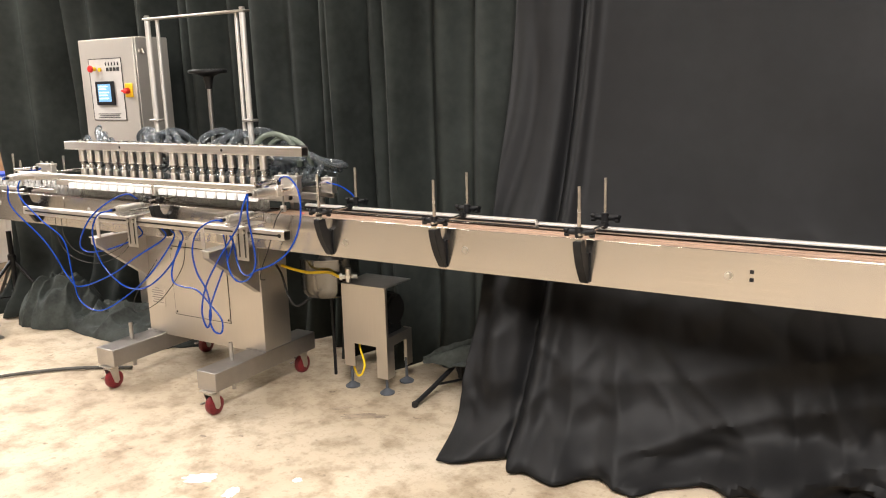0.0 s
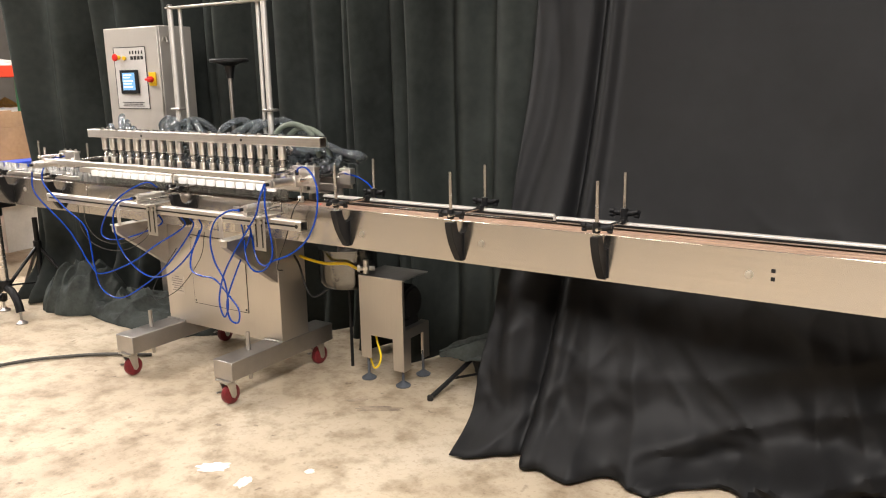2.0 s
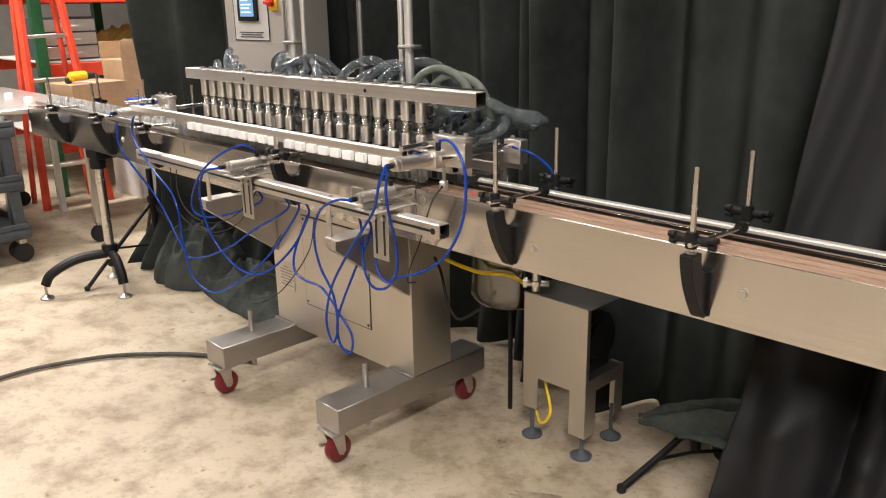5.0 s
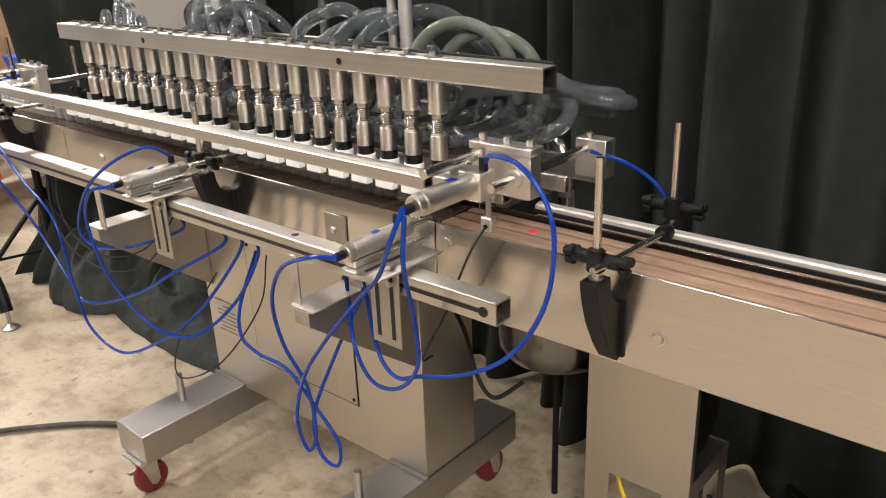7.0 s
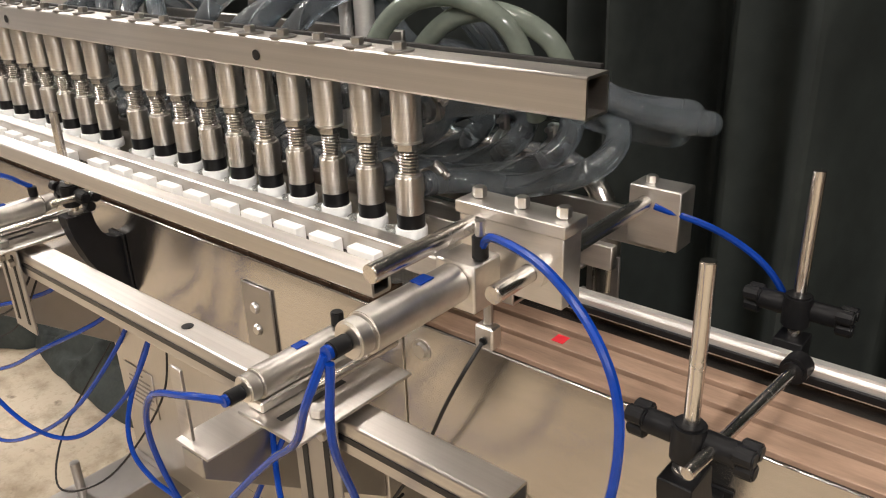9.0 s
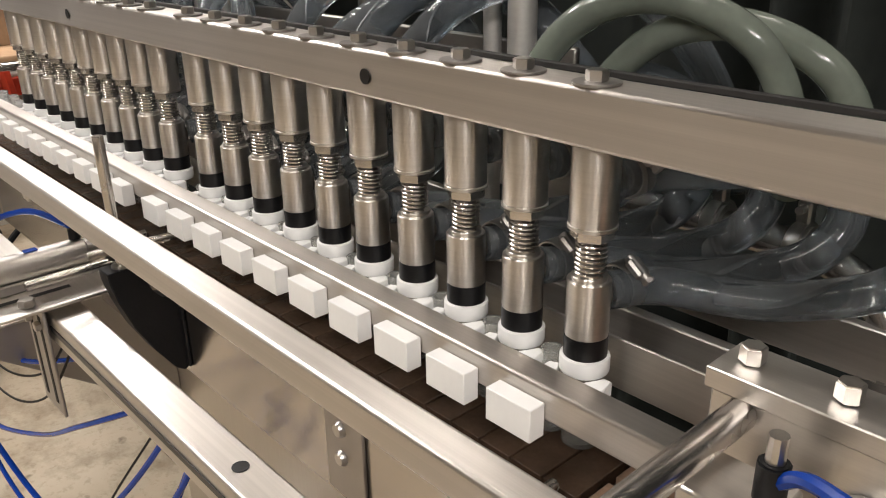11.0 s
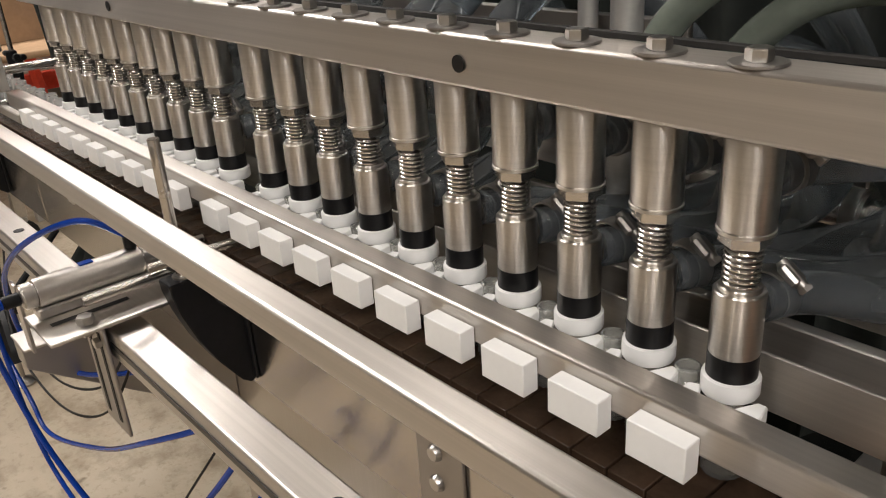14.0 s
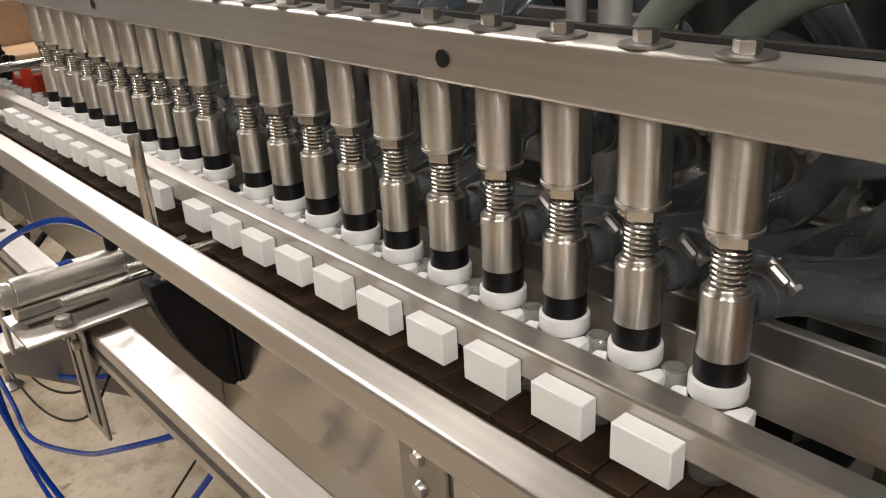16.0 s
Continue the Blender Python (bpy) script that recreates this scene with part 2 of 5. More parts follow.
def finish(bm, name, material, angle=35):
    me = bpy.data.meshes.new(name)
    bmesh.ops.recalc_face_normals(bm, faces=bm.faces)
    bm.to_mesh(me)
    bm.free()
    for p in me.polygons:
        p.use_smooth = True
    me.set_sharp_from_angle(angle=radians(angle))
    most = max(p.area for p in me.polygons)
    broad = [p for p in me.polygons if p.area > 0.12 * most]
    if len({tuple(round(c, 1) + 0.0 for c in p.normal) for p in broad}) <= 6:
        for p in broad:
            p.use_smooth = False
    me.materials.append(material)
    if "brushed" in material:
        grain_uv(me, material is TURNED)
    return me


def thing(name, at, label, category, group="", kind=""):
    """A top-level Empty at its base, in world metres."""
    ob = new(name)
    ob.empty_display_size = 0.05
    ob.location = at
    ORIGIN[ob.name] = Vector(at)
    return tagged(ob, label, category, group, kind)


def part(name, bm, material, parent, label="", kind=""):
    """Links a bmesh, built in world metres, as one mesh under a thing or a part."""
    o = ORIGIN[parent.name]
    bmesh.ops.translate(bm, verts=bm.verts, vec=-o)
    ob = new(name, finish(bm, name, material))
    ob.parent = parent
    ORIGIN[ob.name] = o.copy()
    return tagged(ob, label, kind=kind)


def single(name, bm, material, label, category, group="", kind="", at=None):
    """A thing of one mesh."""
    o = Vector(at) if at else Vector((0, 0, 0))
    bmesh.ops.translate(bm, verts=bm.verts, vec=-o)
    ob = new(name, finish(bm, name, material))
    ob.location = o
    ORIGIN[ob.name] = o
    return tagged(ob, label, category, group, kind)


def repeat_part(ob, parent, shift):
    """Another part with the same mesh and sub-parts, shifted from the first one."""
    c = ob.copy()
    scene.collection.objects.link(c)
    c.parent = parent
    c.location = ob.location + Vector(shift)
    for k in ob.children:
        d = k.copy()
        scene.collection.objects.link(d)
        d.parent = c
    ORIGIN[c.name] = ORIGIN[ob.name] + Vector(shift)
    return c


def B(x0, x1, y0, y1, z0, z1, bev=0.0015, bm=None, seg=1):
    """A bevelled block; added to bm where one is given."""
    t = bmesh.new()
    bmesh.ops.create_cube(t, size=1, matrix=Matrix.LocRotScale(((x0 + x1) / 2, (y0 + y1) / 2, (z0 + z1) / 2), None, (abs(x1 - x0), abs(y1 - y0), abs(z1 - z0))))
    if bev:
        bmesh.ops.bevel(t, geom=t.edges[:], offset=bev, segments=seg, affect="EDGES")
    return join(bm, t)


def join(bm, t):
    if bm is None:
        return t
    me = bpy.data.meshes.new("scratch")
    t.to_mesh(me)
    t.free()
    bm.from_mesh(me)
    bpy.data.meshes.remove(me)
    return bm


def C(p0, p1, r, seg=20, r2=None, bev=0.0, bm=None):
    """A cylinder or cone from p0 to p1."""
    p0, p1 = Vector(p0), Vector(p1)
    d = p1 - p0
    t = bmesh.new()
    bmesh.ops.create_cone(t, cap_ends=True, segments=seg, radius1=r, radius2=r if r2 is None else r2, depth=d.length)
    if bev:
        es = [e for e in t.edges if len(e.link_faces) == 2 and any(len(f.verts) > 4 for f in e.link_faces)]
        bmesh.ops.bevel(t, geom=es, offset=bev, segments=2, affect="EDGES")
    bmesh.ops.transform(t, matrix=Matrix.Translation((p0 + p1) / 2) @ d.to_track_quat("Z", "Y").to_matrix().to_4x4(), verts=t.verts)
    return join(bm, t)


def lathe(profile, at, seg=24, bm=None, axis="Z"):
    """A turned shape from (radius, height) pairs."""
    t = bmesh.new()
    rings = []
    for r, h in profile:
        if r < 1e-5:
            rings.append([t.verts.new((0, 0, h))])
        else:
            rings.append([t.verts.new((r * math.cos(2 * math.pi * i / seg), r * math.sin(2 * math.pi * i / seg), h)) for i in range(seg)])
    for a, b in zip(rings, rings[1:]):
        for i in range(seg):
            j = (i + 1) % seg
            if len(a) == 1 and len(b) == 1:
                continue
            if len(a) == 1:
                t.faces.new((a[0], b[i], b[j]))
            elif len(b) == 1:
                t.faces.new((a[i], a[j], b[0]))
            else:
                t.faces.new((a[i], a[j], b[j], b[i]))
    turn = {"Z": Matrix.Identity(4), "Y": Matrix.Rotation(radians(90), 4, "X"), "X": Matrix.Rotation(radians(90), 4, "Y")}[axis]
    bmesh.ops.transform(t, matrix=Matrix.Translation(at) @ turn, verts=t.verts)
    return join(bm, t)


def spline(points, steps=8):
    """Points on a smooth curve through the given ones."""
    P = [Vector(p) for p in points]
    P = [2 * P[0] - P[1]] + P + [2 * P[-1] - P[-2]]
    out = []
    for a, b, c, d in zip(P, P[1:], P[2:], P[3:]):
        for i in range(steps):
            s = i / steps
            out.append(0.5 * ((2 * b) + (c - a) * s + (2 * a - 5 * b + 4 * c - d) * s * s + (3 * b - a - 3 * c + d) * s ** 3))
    out.append(P[-2])
    return out


def tube(points, r, seg=10, steps=8, bm=None, smooth=True):
    """A round tube along a smooth path."""
    pts = spline(points, steps) if smooth else [Vector(p) for p in points]
    t = bmesh.new()
    up = None
    rings = []
    for i, p in enumerate(pts):
        d = (pts[min(i + 1, len(pts) - 1)] - pts[max(i - 1, 0)]).normalized()
        if up is None:
            up = d.orthogonal().normalized()
        up = (up - d * up.dot(d)).normalized()
        side = d.cross(up)
        rings.append([t.verts.new(p + r * (math.cos(2 * math.pi * k / seg) * up + math.sin(2 * math.pi * k / seg) * side)) for k in range(seg)])
    for a, b in zip(rings, rings[1:]):
        for k in range(seg):
            j = (k + 1) % seg
            t.faces.new((a[k], a[j], b[j], b[k]))
    t.faces.new(rings[0])
    t.faces.new(rings[-1])
    return join(bm, t)


def prism(outline, lo, hi, axis="Y", bev=0.0, bm=None):
    """An outline of pairs pushed along an axis: X takes (y, z), Y takes (x, z), Z takes (x, y)."""
    t = bmesh.new()

    def v(a, b, h):
        return {"X": (h, a, b), "Y": (a, h, b), "Z": (a, b, h)}[axis]
    f0 = [t.verts.new(v(a, b, lo)) for a, b in outline]
    f1 = [t.verts.new(v(a, b, hi)) for a, b in outline]
    t.faces.new(f0)
    t.faces.new(f1[::-1])
    for i in range(len(outline)):
        j = (i + 1) % len(outline)
        t.faces.new((f0[i], f0[j], f1[j], f1[i]))
    bmesh.ops.recalc_face_normals(t, faces=t.faces)
    if bev:
        bmesh.ops.bevel(t, geom=t.edges[:], offset=bev, segments=1, affect="EDGES")
    return join(bm, t)


def hollow_bar(x0, x1, y0, y1, z0, z1, wall=0.003):
    """A square tube along x with open ends and rounded edges."""
    r = 0.0028

    def ring(a0, a1, b0, b1, rad):
        pts = []
        for cx, cy, s in ((a1 - rad, b1 - rad, 0), (a0 + rad, b1 - rad, 90), (a0 + rad, b0 + rad, 180), (a1 - rad, b0 + rad, 270)):
            for k in range(4):
                q = radians(s + 30 * k)
                pts.append((cx + rad * math.cos(q), cy + rad * math.sin(q)))
        return pts
    o, i = ring(y0, y1, z0, z1, r), ring(y0 + wall, y1 - wall, z0 + wall, z1 - wall, r * 0.5)
    t = bmesh.new()
    V = {(k, e): [t.verts.new((e, a, b)) for a, b in pts] for k, pts in (("o", o), ("i", i)) for e in (x0, x1)}
    n = len(o)
    for k in range(n):
        j = (k + 1) % n
        t.faces.new((V["o", x0][k], V["o", x0][j], V["o", x1][j], V["o", x1][k]))
        t.faces.new((V["i", x0][j], V["i", x0][k], V["i", x1][k], V["i", x1][j]))
        t.faces.new((V["o", x1][k], V["o", x1][j], V["i", x1][j], V["i", x1][k]))
        t.faces.new((V["o", x0][j], V["o", x0][k], V["i", x0][k], V["i", x0][j]))
    return t


def hexbolt(at, r=0.007, h=0.006, axis="Z", washer=0.0):
    """A hexagon head with a washer, pointing along the axis."""
    d = {"Z": Vector((0, 0, 1)), "-Y": Vector((0, -1, 0)), "X": Vector((1, 0, 0))}[axis]
    at = Vector(at)
    bm = C(at, at + d * h, r, 6, bev=0.0008)
    if washer:
        C(at - d * 0.0005, at + d * 0.0016, washer, 20, bm=bm)
    return bm

# ---------------- the room ----------------
single("floor", B(-9, 8, -7, 4, -0.1, 0, 0), CONCRETE, "worn stained beige concrete warehouse floor", "floor", kind="structure")
# Walls and ceiling are assumed, added for bounced light and reflections in the steel.
for nm, q in (("wall_west", (-9.2, -9, -7, 4)), ("wall_east", (8, 8.2, -7, 4)), ("wall_south", (-9.2, 8.2, -7.2, -7)), ("wall_north", (-9.2, 8.2, 4, 4.2))):
    single(nm, B(*q, -0.1, 4.2, 0), WALLPAINT, "assumed plain beige wall enclosing the room", "wall", kind="structure")
single("ceiling", B(-9.2, 8.2, -7.2, 4.2, 4.2, 4.35, 0), CEIL, "assumed plain pale ceiling, out of view", "ceiling", kind="structure")
# Assumed glowing fixtures around the placed lights.
for lx, ly, le in LAMPS:
    th = thing("ceiling_lamp", (lx, ly, 4.2), "assumed long white lamp under the ceiling, out of view", "lamp", "ceiling lamps")
    part("housing", B(lx - 0.25, lx + 0.25, ly - 1.14, ly + 1.14, 3.9, 4.2, 0.01), WHITEPAINT, th)
    part("diffuser", B(lx - 0.23, lx + 0.23, ly - 1.12, ly + 1.12, 3.86, 3.897, 0.004), LAMPGLOW, th)


# ---------------- black drapes ----------------
def drape(x0, x1, ztop, depth, nx, nz):
    """A hanging cloth: depth(x, z) gives its y."""
    bm = bmesh.new()
    grid = [[bm.verts.new((x0 + (x1 - x0) * i / nx, depth(x0 + (x1 - x0) * i / nx, ztop * k / nz), 0.012 + ztop * k / nz)) for i in range(nx + 1)] for k in range(nz + 1)]
    for k in range(nz):
        for i in range(nx):
            bm.faces.new((grid[k][i], grid[k][i + 1], grid[k + 1][i + 1], grid[k + 1][i]))
    return bm


def back_fold(x, z):
    w = noise.noise((x * 1.1, 0.4, z * 0.10))
    y = 0.92 - 0.68 * max(0.0, -1.85 - x) - 0.14 * min(1.0, max(0.0, x + 0.4) * 3)
    k = 1.0 if x > -1.9 else 0.85
    y += k * (0.11 * math.sin(13.5 * x + 4.0 * w + 0.35 * math.sin(z * 0.9 + x)) * (0.6 + 0.7 * noise.noise((x * 0.8, 3, 0))) + 0.068 * math.sin(31 * x + 6 * w + 0.4 * z)) + 0.03 * noise.noise((x * 7, z * 0.5, 3)) + 0.012 * noise.noise((x * 16, z * 1.2, 9))
    low = max(0.0, 0.45 - z) / 0.45
    out = 0.2 * low ** 2 * (0.8 + 0.4 * noise.noise((x * 2.5, 7, z * 3))) + 0.03 * low * noise.noise((x * 7, 2, z * 8))
    return y - out * (1.0 if x < -0.9 else 0.3)


def front_fold(x, z):
    foot = -0.02 + 0.22 * max(0.0, x - 1.0) - 0.02 * max(0.0, x - 2.4)
    top = 0.66
    s = min(1.0, max(0.0, z) / 1.9)
    y = foot + (top - foot) * (1 - (1 - s) ** 1.55)
    y += 0.018 * math.sin(3.4 * x + 0.8 * z + 1.5 * noise.noise((x * 0.9, z * 0.5, 2)))
    y += 0.045 * noise.noise((x * 1.5 + z * 0.9, z * 0.8, 5)) * (1 if z < 0.75 else 0.5)
    y += 0.05 * math.exp(-((x - 1.21 - 0.02 * z) / 0.028) ** 2) - 0.03 * math.exp(-((x - 1.27 - 0.02 * z) / 0.03) ** 2)
    ed = max(0.0, 1.24 - x)
    y += (0.014 * math.sin(ed * 33 + 1.6 * z + 3 * noise.noise((x * 3, z * 1.2, 8))) + 0.03 * noise.noise((x * 7, z * 1.1, 12))) * min(1, ed * 6)
    if z < 0.85:
        k = (0.85 - z) / 0.85
        f = 0.0
        for a, b, wd in ((0.9, -0.9, 0.0), (1.5, 0.5, 2.1), (0.4, -1.6, 4.4)):
            f += 1 - abs(2 * noise.noise((3.1 * (x * a + z * b), 0.9 * (x - z) + wd, wd)))
        y -= 0.05 * k * (f / 3 - 0.55) * 2
    if z < 0.95:
        k = min(1.0, (0.95 - z) / 0.5)
        u, v = x + 0.12 * noise.noise((x * 2, z * 2, 31)), z + 0.12 * noise.noise((x * 2, z * 2, 37))
        r1 = max(0.0, 1 - 3.2 * abs(noise.noise((4.2 * u + 3.4 * v, 1.3 * v - 1.1 * u, 41))))
        r2 = max(0.0, 1 - 3.2 * abs(noise.noise((5.5 * v - 3.2 * u, 1.6 * u + 1.2 * v, 47))))
        y -= k * (0.011 * r1 * r1 + 0.006 * r2 * r2 + 0.004 * noise.noise((x * 19 + z * 9, z * 15, 53)))
        # the broad pleat that breaks at the knee of the cloth
        y -= 0.045 * k * math.exp(-((x - 1.13 + 0.10 * z) / 0.05) ** 2) * math.exp(-((z - 0.42) / 0.2) ** 2)
    low = max(0.0, 0.22 - z) / 0.22
    y += -0.13 * low ** 2 * (0.6 + 1.5 * noise.noise((x * 4, 1, z * 6))) + 0.04 * low * math.sin(17 * x + 6 * z)
    if z < 0.16 and x > 1.5:
        y -= 0.07 * (1 - z / 0.16) * max(0.0, 1 - abs(3 * noise.noise((x * 3.5 + z * 8, z * 9, 6)))) * min(1, (x - 1.5) * 2)
    if 0.6 < z < 1.15:
        y = max(y, 0.215 + 0.004 * math.sin(30 * x))
    return y


dr = single("curtain", drape(-2.62, 1.25, 2.5, back_fold, 460, 60), CURTAIN, "black pleated cloth curtain hanging behind the machine", "curtain", "black curtains")
dr2 = single("curtain", drape(0.98, 3.9, 2.5, front_fold, 420, 190), SHEEN_CURTAIN, "smooth black satin curtain draped onto the floor behind the conveyor", "curtain", "black curtains")
for d in (dr, dr2):
    d.modifiers.new("cloth", "SOLIDIFY").thickness = 0.004


def billow(x, y, seed, fx, fy):
    """Long crested folds that wander and cross."""
    qx = x + 0.07 * noise.noise((x * 4, y * 4, seed + 4))
    qy = y + 0.07 * noise.noise((x * 4, y * 4, seed + 9))
    f = 0.62 * (1 - min(1.0, abs(2.1 * noise.noise((qx * fx, qy * fy, seed)))))
    f += 0.26 * (1 - min(1.0, abs(2.1 * noise.noise((qx * fx * 2 + qy * 3, qy * fy * 1.8 - qx * 3, seed + 2)))))
    return f + 0.06 * noise.noise((qx * 20, qy * 20, seed + 5)) + 0.12


def heap(cx, cy, lx, ly, h, seed, label, z0=0.0, name="curtain_hem", material=None, category="cloth", n=110, fx=3.0, fy=10.0):
    """A crumpled heap of soft sheet with an uneven round outline."""
    bm = bmesh.new()
    top = bm.verts.new((cx, cy, z0 + h * 0.75))
    rings = []
    for j in range(1, n + 1):
        ring = []
        for i in range(2 * n):
            a = math.pi * i / n
            r = j / n
            k = r * (1 + 0.16 * noise.noise((1.7 * math.cos(a), 1.7 * math.sin(a), seed)) + 0.07 * noise.noise((5 * math.cos(a), 5 * math.sin(a), seed)))
            x, y = cx + lx * k * math.cos(a), cy + ly * k * math.sin(a)
            e = (1 - r ** 3) ** 0.6
            z = z0 + 0.003 + h * e * (0.3 + 0.75 * billow(x, y, seed, fx, fy))
            if r < 0.06:
                z = z0 + h * 0.75 + (z - z0 - h * 0.75) * r / 0.06
            ring.append(bm.verts.new((x, y, z)))
        rings.append(ring)
    m = 2 * n
    for i in range(m):
        bm.faces.new((top, rings[0][i], rings[0][(i + 1) % m]))
        for j in range(n - 1):
            bm.faces.new((rings[j][i], rings[j + 1][i], rings[j + 1][(i + 1) % m], rings[j][(i + 1) % m]))
    ob = single(name, bm, material or CLOTHGREY, label, category, at=(cx, cy, z0))
    ob.data.set_sharp_from_angle(angle=math.pi)
    return ob


heap(-1.50, 0.50, 0.64, 0.23, 0.15, 3, "crumpled black curtain hem lying on the floor", n=130, fx=4.0, fy=9.0)
heap(-2.12, 0.44, 0.27, 0.24, 0.30, 11, "bunched grey-green curtain hem gathered on the floor", fx=7.0, fy=4.0)


# ---------------- conveyor ----------------
cv = thing("conveyor", (0, 0.0675, 0.72), "long stainless steel conveyor with brown belt and dark chain", "conveyor")
TOP, BOT = 0.884, 0.726
for a, b in ((-3.1, -1.32), (-1.317, 0.064), (0.067, 3.6)):
    part("side_plate", B(a, b, 0, 0.004, BOT, TOP, 0.0012), PLATE, cv)
    part("side_plate", B(a, b, 0.131, 0.135, BOT, TOP, 0.0012), PLATE, cv)
part("edge_strip", B(-3.1, 3.6, 0.0045, 0.012, 0.868, 0.8785, 0.001), BLACKP, cv)
part("belt_bed", B(-3.08, 3.6, 0.0125, 0.1305, 0.85, 0.866, 0), GROOVE, cv)
for a, b in ((0.015, 0.046), (0.054, 0.080), (0.089, 0.110)):
    part("belt_strip", B(0.068, 3.6, a, b, 0.8665, 0.8815, 0.001), BELT, cv)
for k in range(96):
    x = 0.063 - 0.0325 * (k + 1)
    part("chain_link", B(x + 0.0008, x + 0.0317, 0.015, 0.110, 0.8665, 0.8815, 0.0008), DARKBELT, cv, "dark oiled chain link")
for x in (-2.6, -1.0, 0.4, 2.0, 3.2):
    part("cross_member", B(x, x + 0.04, 0.0045, 0.1305, 0.74, 0.80, 0.001), STEEL_D, cv)
part("end_roller", C((-3.1, 0.006, 0.832), (-3.1, 0.129, 0.832), 0.043, 24), BLACKP, cv)
for x, z in ((1.054, 0.807), (1.985, 0.807), (-1.12, 0.826), (0.094, 0.853), (-1.9, 0.82), (-2.85, 0.83), (0.5, 0.79), (3.0, 0.81)):
    bb = C((x, -0.005, z), (x, 0.0, z), 0.0075, 16, r2=0.010)
    C((x, -0.0012, z), (x, 0.0002, z), 0.013, 18, bm=bb)
    part("bolt", bb, ZINC, cv)
# Black patches stand in for the shade inside two square holes.
for z in (0.825, 0.8):
    part("slot_plug", B(2.047, 2.059, -0.0012, 0.0002, z - 0.006, z + 0.006, 0), BLACKP, cv, "small square hole drawn as a black patch")
part("joint_plate", B(-0.227, -0.166, -0.0045, -0.0005, 0.735, 0.848, 0.001), STEEL_D, cv)
for z in (0.815, 0.782):
    part("bolt", lathe([(0.0, 0.006), (0.006, 0.005), (0.008, 0.0022), (0.0085, 0), (0, 0)], (-0.2, -0.0045, z), 16, axis="Y"), ZINC, cv)

# ---------------- guide rails ----------------
gr = thing("guide_rail", (0.7, 0.127, 0.894), "straight aluminium guide rail along the belt", "rail", "guide rails")
part("rail_bar", B(0.2, 1.29, 0.112, 0.131, 0.891, 0.9155, 0.005, seg=3), RAILALU, gr)
part("rub_strip", B(0.2, 1.285, 0.1085, 0.1118, 0.897, 0.905, 0.0008), BLACKP, gr)
gr = thing("guide_rail", (2.4, 0.115, 0.894), "straight aluminium guide rail along the belt", "rail", "guide rails")
part("rail_bar", B(1.295, 3.6, 0.104, 0.124, 0.887, 0.910, 0.005, seg=3), RAILALU, gr)
part("rub_strip", B(1.3, 3.6, 0.1005, 0.1038, 0.893, 0.901, 0.0008), BLACKP, gr)
for y0 in (0.022, 0.104):
    gr = thing("guide_rail", (-2.2, y0 + 0.007, 0.894), "straight aluminium guide rail beside the waiting bottles", "rail", "guide rails")
    part("rail_bar", B(-3.05, -1.42, y0, y0 + 0.014, 0.894, 0.912, 0.002), ALU, gr)


def bracket_mesh(r):
    """The scooped black bracket, standing out from the side plate like a fin."""
    fin = [(-0.080, 0.889), (-0.040, 0.889), (-0.037, 0.868), (-0.031, 0.853), (-0.022, 0.842), (-0.011, 0.837), (-0.0005, 0.838), (-0.0005, 0.738), (-0.007, 0.734), (-0.018, 0.742), (-0.040, 0.775), (-0.060, 0.813), (-0.073, 0.850), (-0.079, 0.875)]
    bm = prism(fin, r - 0.0145, r + 0.0145, "X", 0.0012)
    B(r - 0.022, r + 0.022, -0.004, -0.0004, 0.74, 0.84, 0.001, bm=bm)
    return bm


def clamp(x, y, z, bm=None):
    """A black cross clamp with two lobed knobs round a rod."""
    bm = C((x, y - 0.002, z - 0.017), (x, y - 0.002, z + 0.017), 0.0135, 18, bev=0.002, bm=bm)
    C((x - 0.04, y + 0.004, z), (x + 0.04, y + 0.004, z), 0.0105, 14, bev=0.002, bm=bm)
    for s in (-1, 1):
        for a in range(3):
            q = radians(120 * a + 20)
            C((x + s * 0.036, y + 0.004 + 0.009 * math.cos(q), z + 0.009 * math.sin(q)), (x + s * 0.052, y + 0.004 + 0.009 * math.cos(q), z + 0.009 * math.sin(q)), 0.0075, 10, bev=0.0015, bm=bm)
    return bm


def rail_bracket(r, label, tall=1.07):
    th = thing("rail_bracket", (r, -0.03, 0.73), label, "bracket", "guide rail brackets")
    part("bracket_body", bracket_mesh(r), BLACKP, th)
    part("front_rod", C((r, -0.058, 0.886), (r, -0.058, tall), 0.0062, 16, bev=0.0008), POLISH, th)
    part("rod_seat", C((r, -0.058, 0.8875), (r, -0.058, 0.8925), 0.011, 18, bev=0.001), ZINC, th)
    part("front_clamp", clamp(r, -0.058, 0.918), BLACKP, th)
    part("cross_rod", C((r + 0.016, -0.098, 0.918), (r + 0.03, 0.088, 0.918), 0.0052, 14, bev=0.0008), POLISH, th)
    part("rail_foot", C((r + 0.03, 0.084, 0.918), (r + 0.031, 0.107, 0.918), 0.0125, 16, bev=0.003), BLACKP, th)
    part("back_arm", prism([(0.1355, 0.75), (0.1355, 0.84), (0.155, 0.85), (0.17, 0.8995), (0.2, 0.8995), (0.195, 0.86), (0.15, 0.75)], r - 0.0145, r + 0.0145, "X", 0.0012), BLACKP, th)
    part("back_rod", C((r, 0.187, 0.9), (r, 0.187, tall), 0.0062, 16, bev=0.0008), POLISH, th)
    part("back_clamp", clamp(r, 0.187, 0.928), BLACKP, th)
    return th


RB = "black scooped plastic bracket with two upright steel rods on the conveyor"
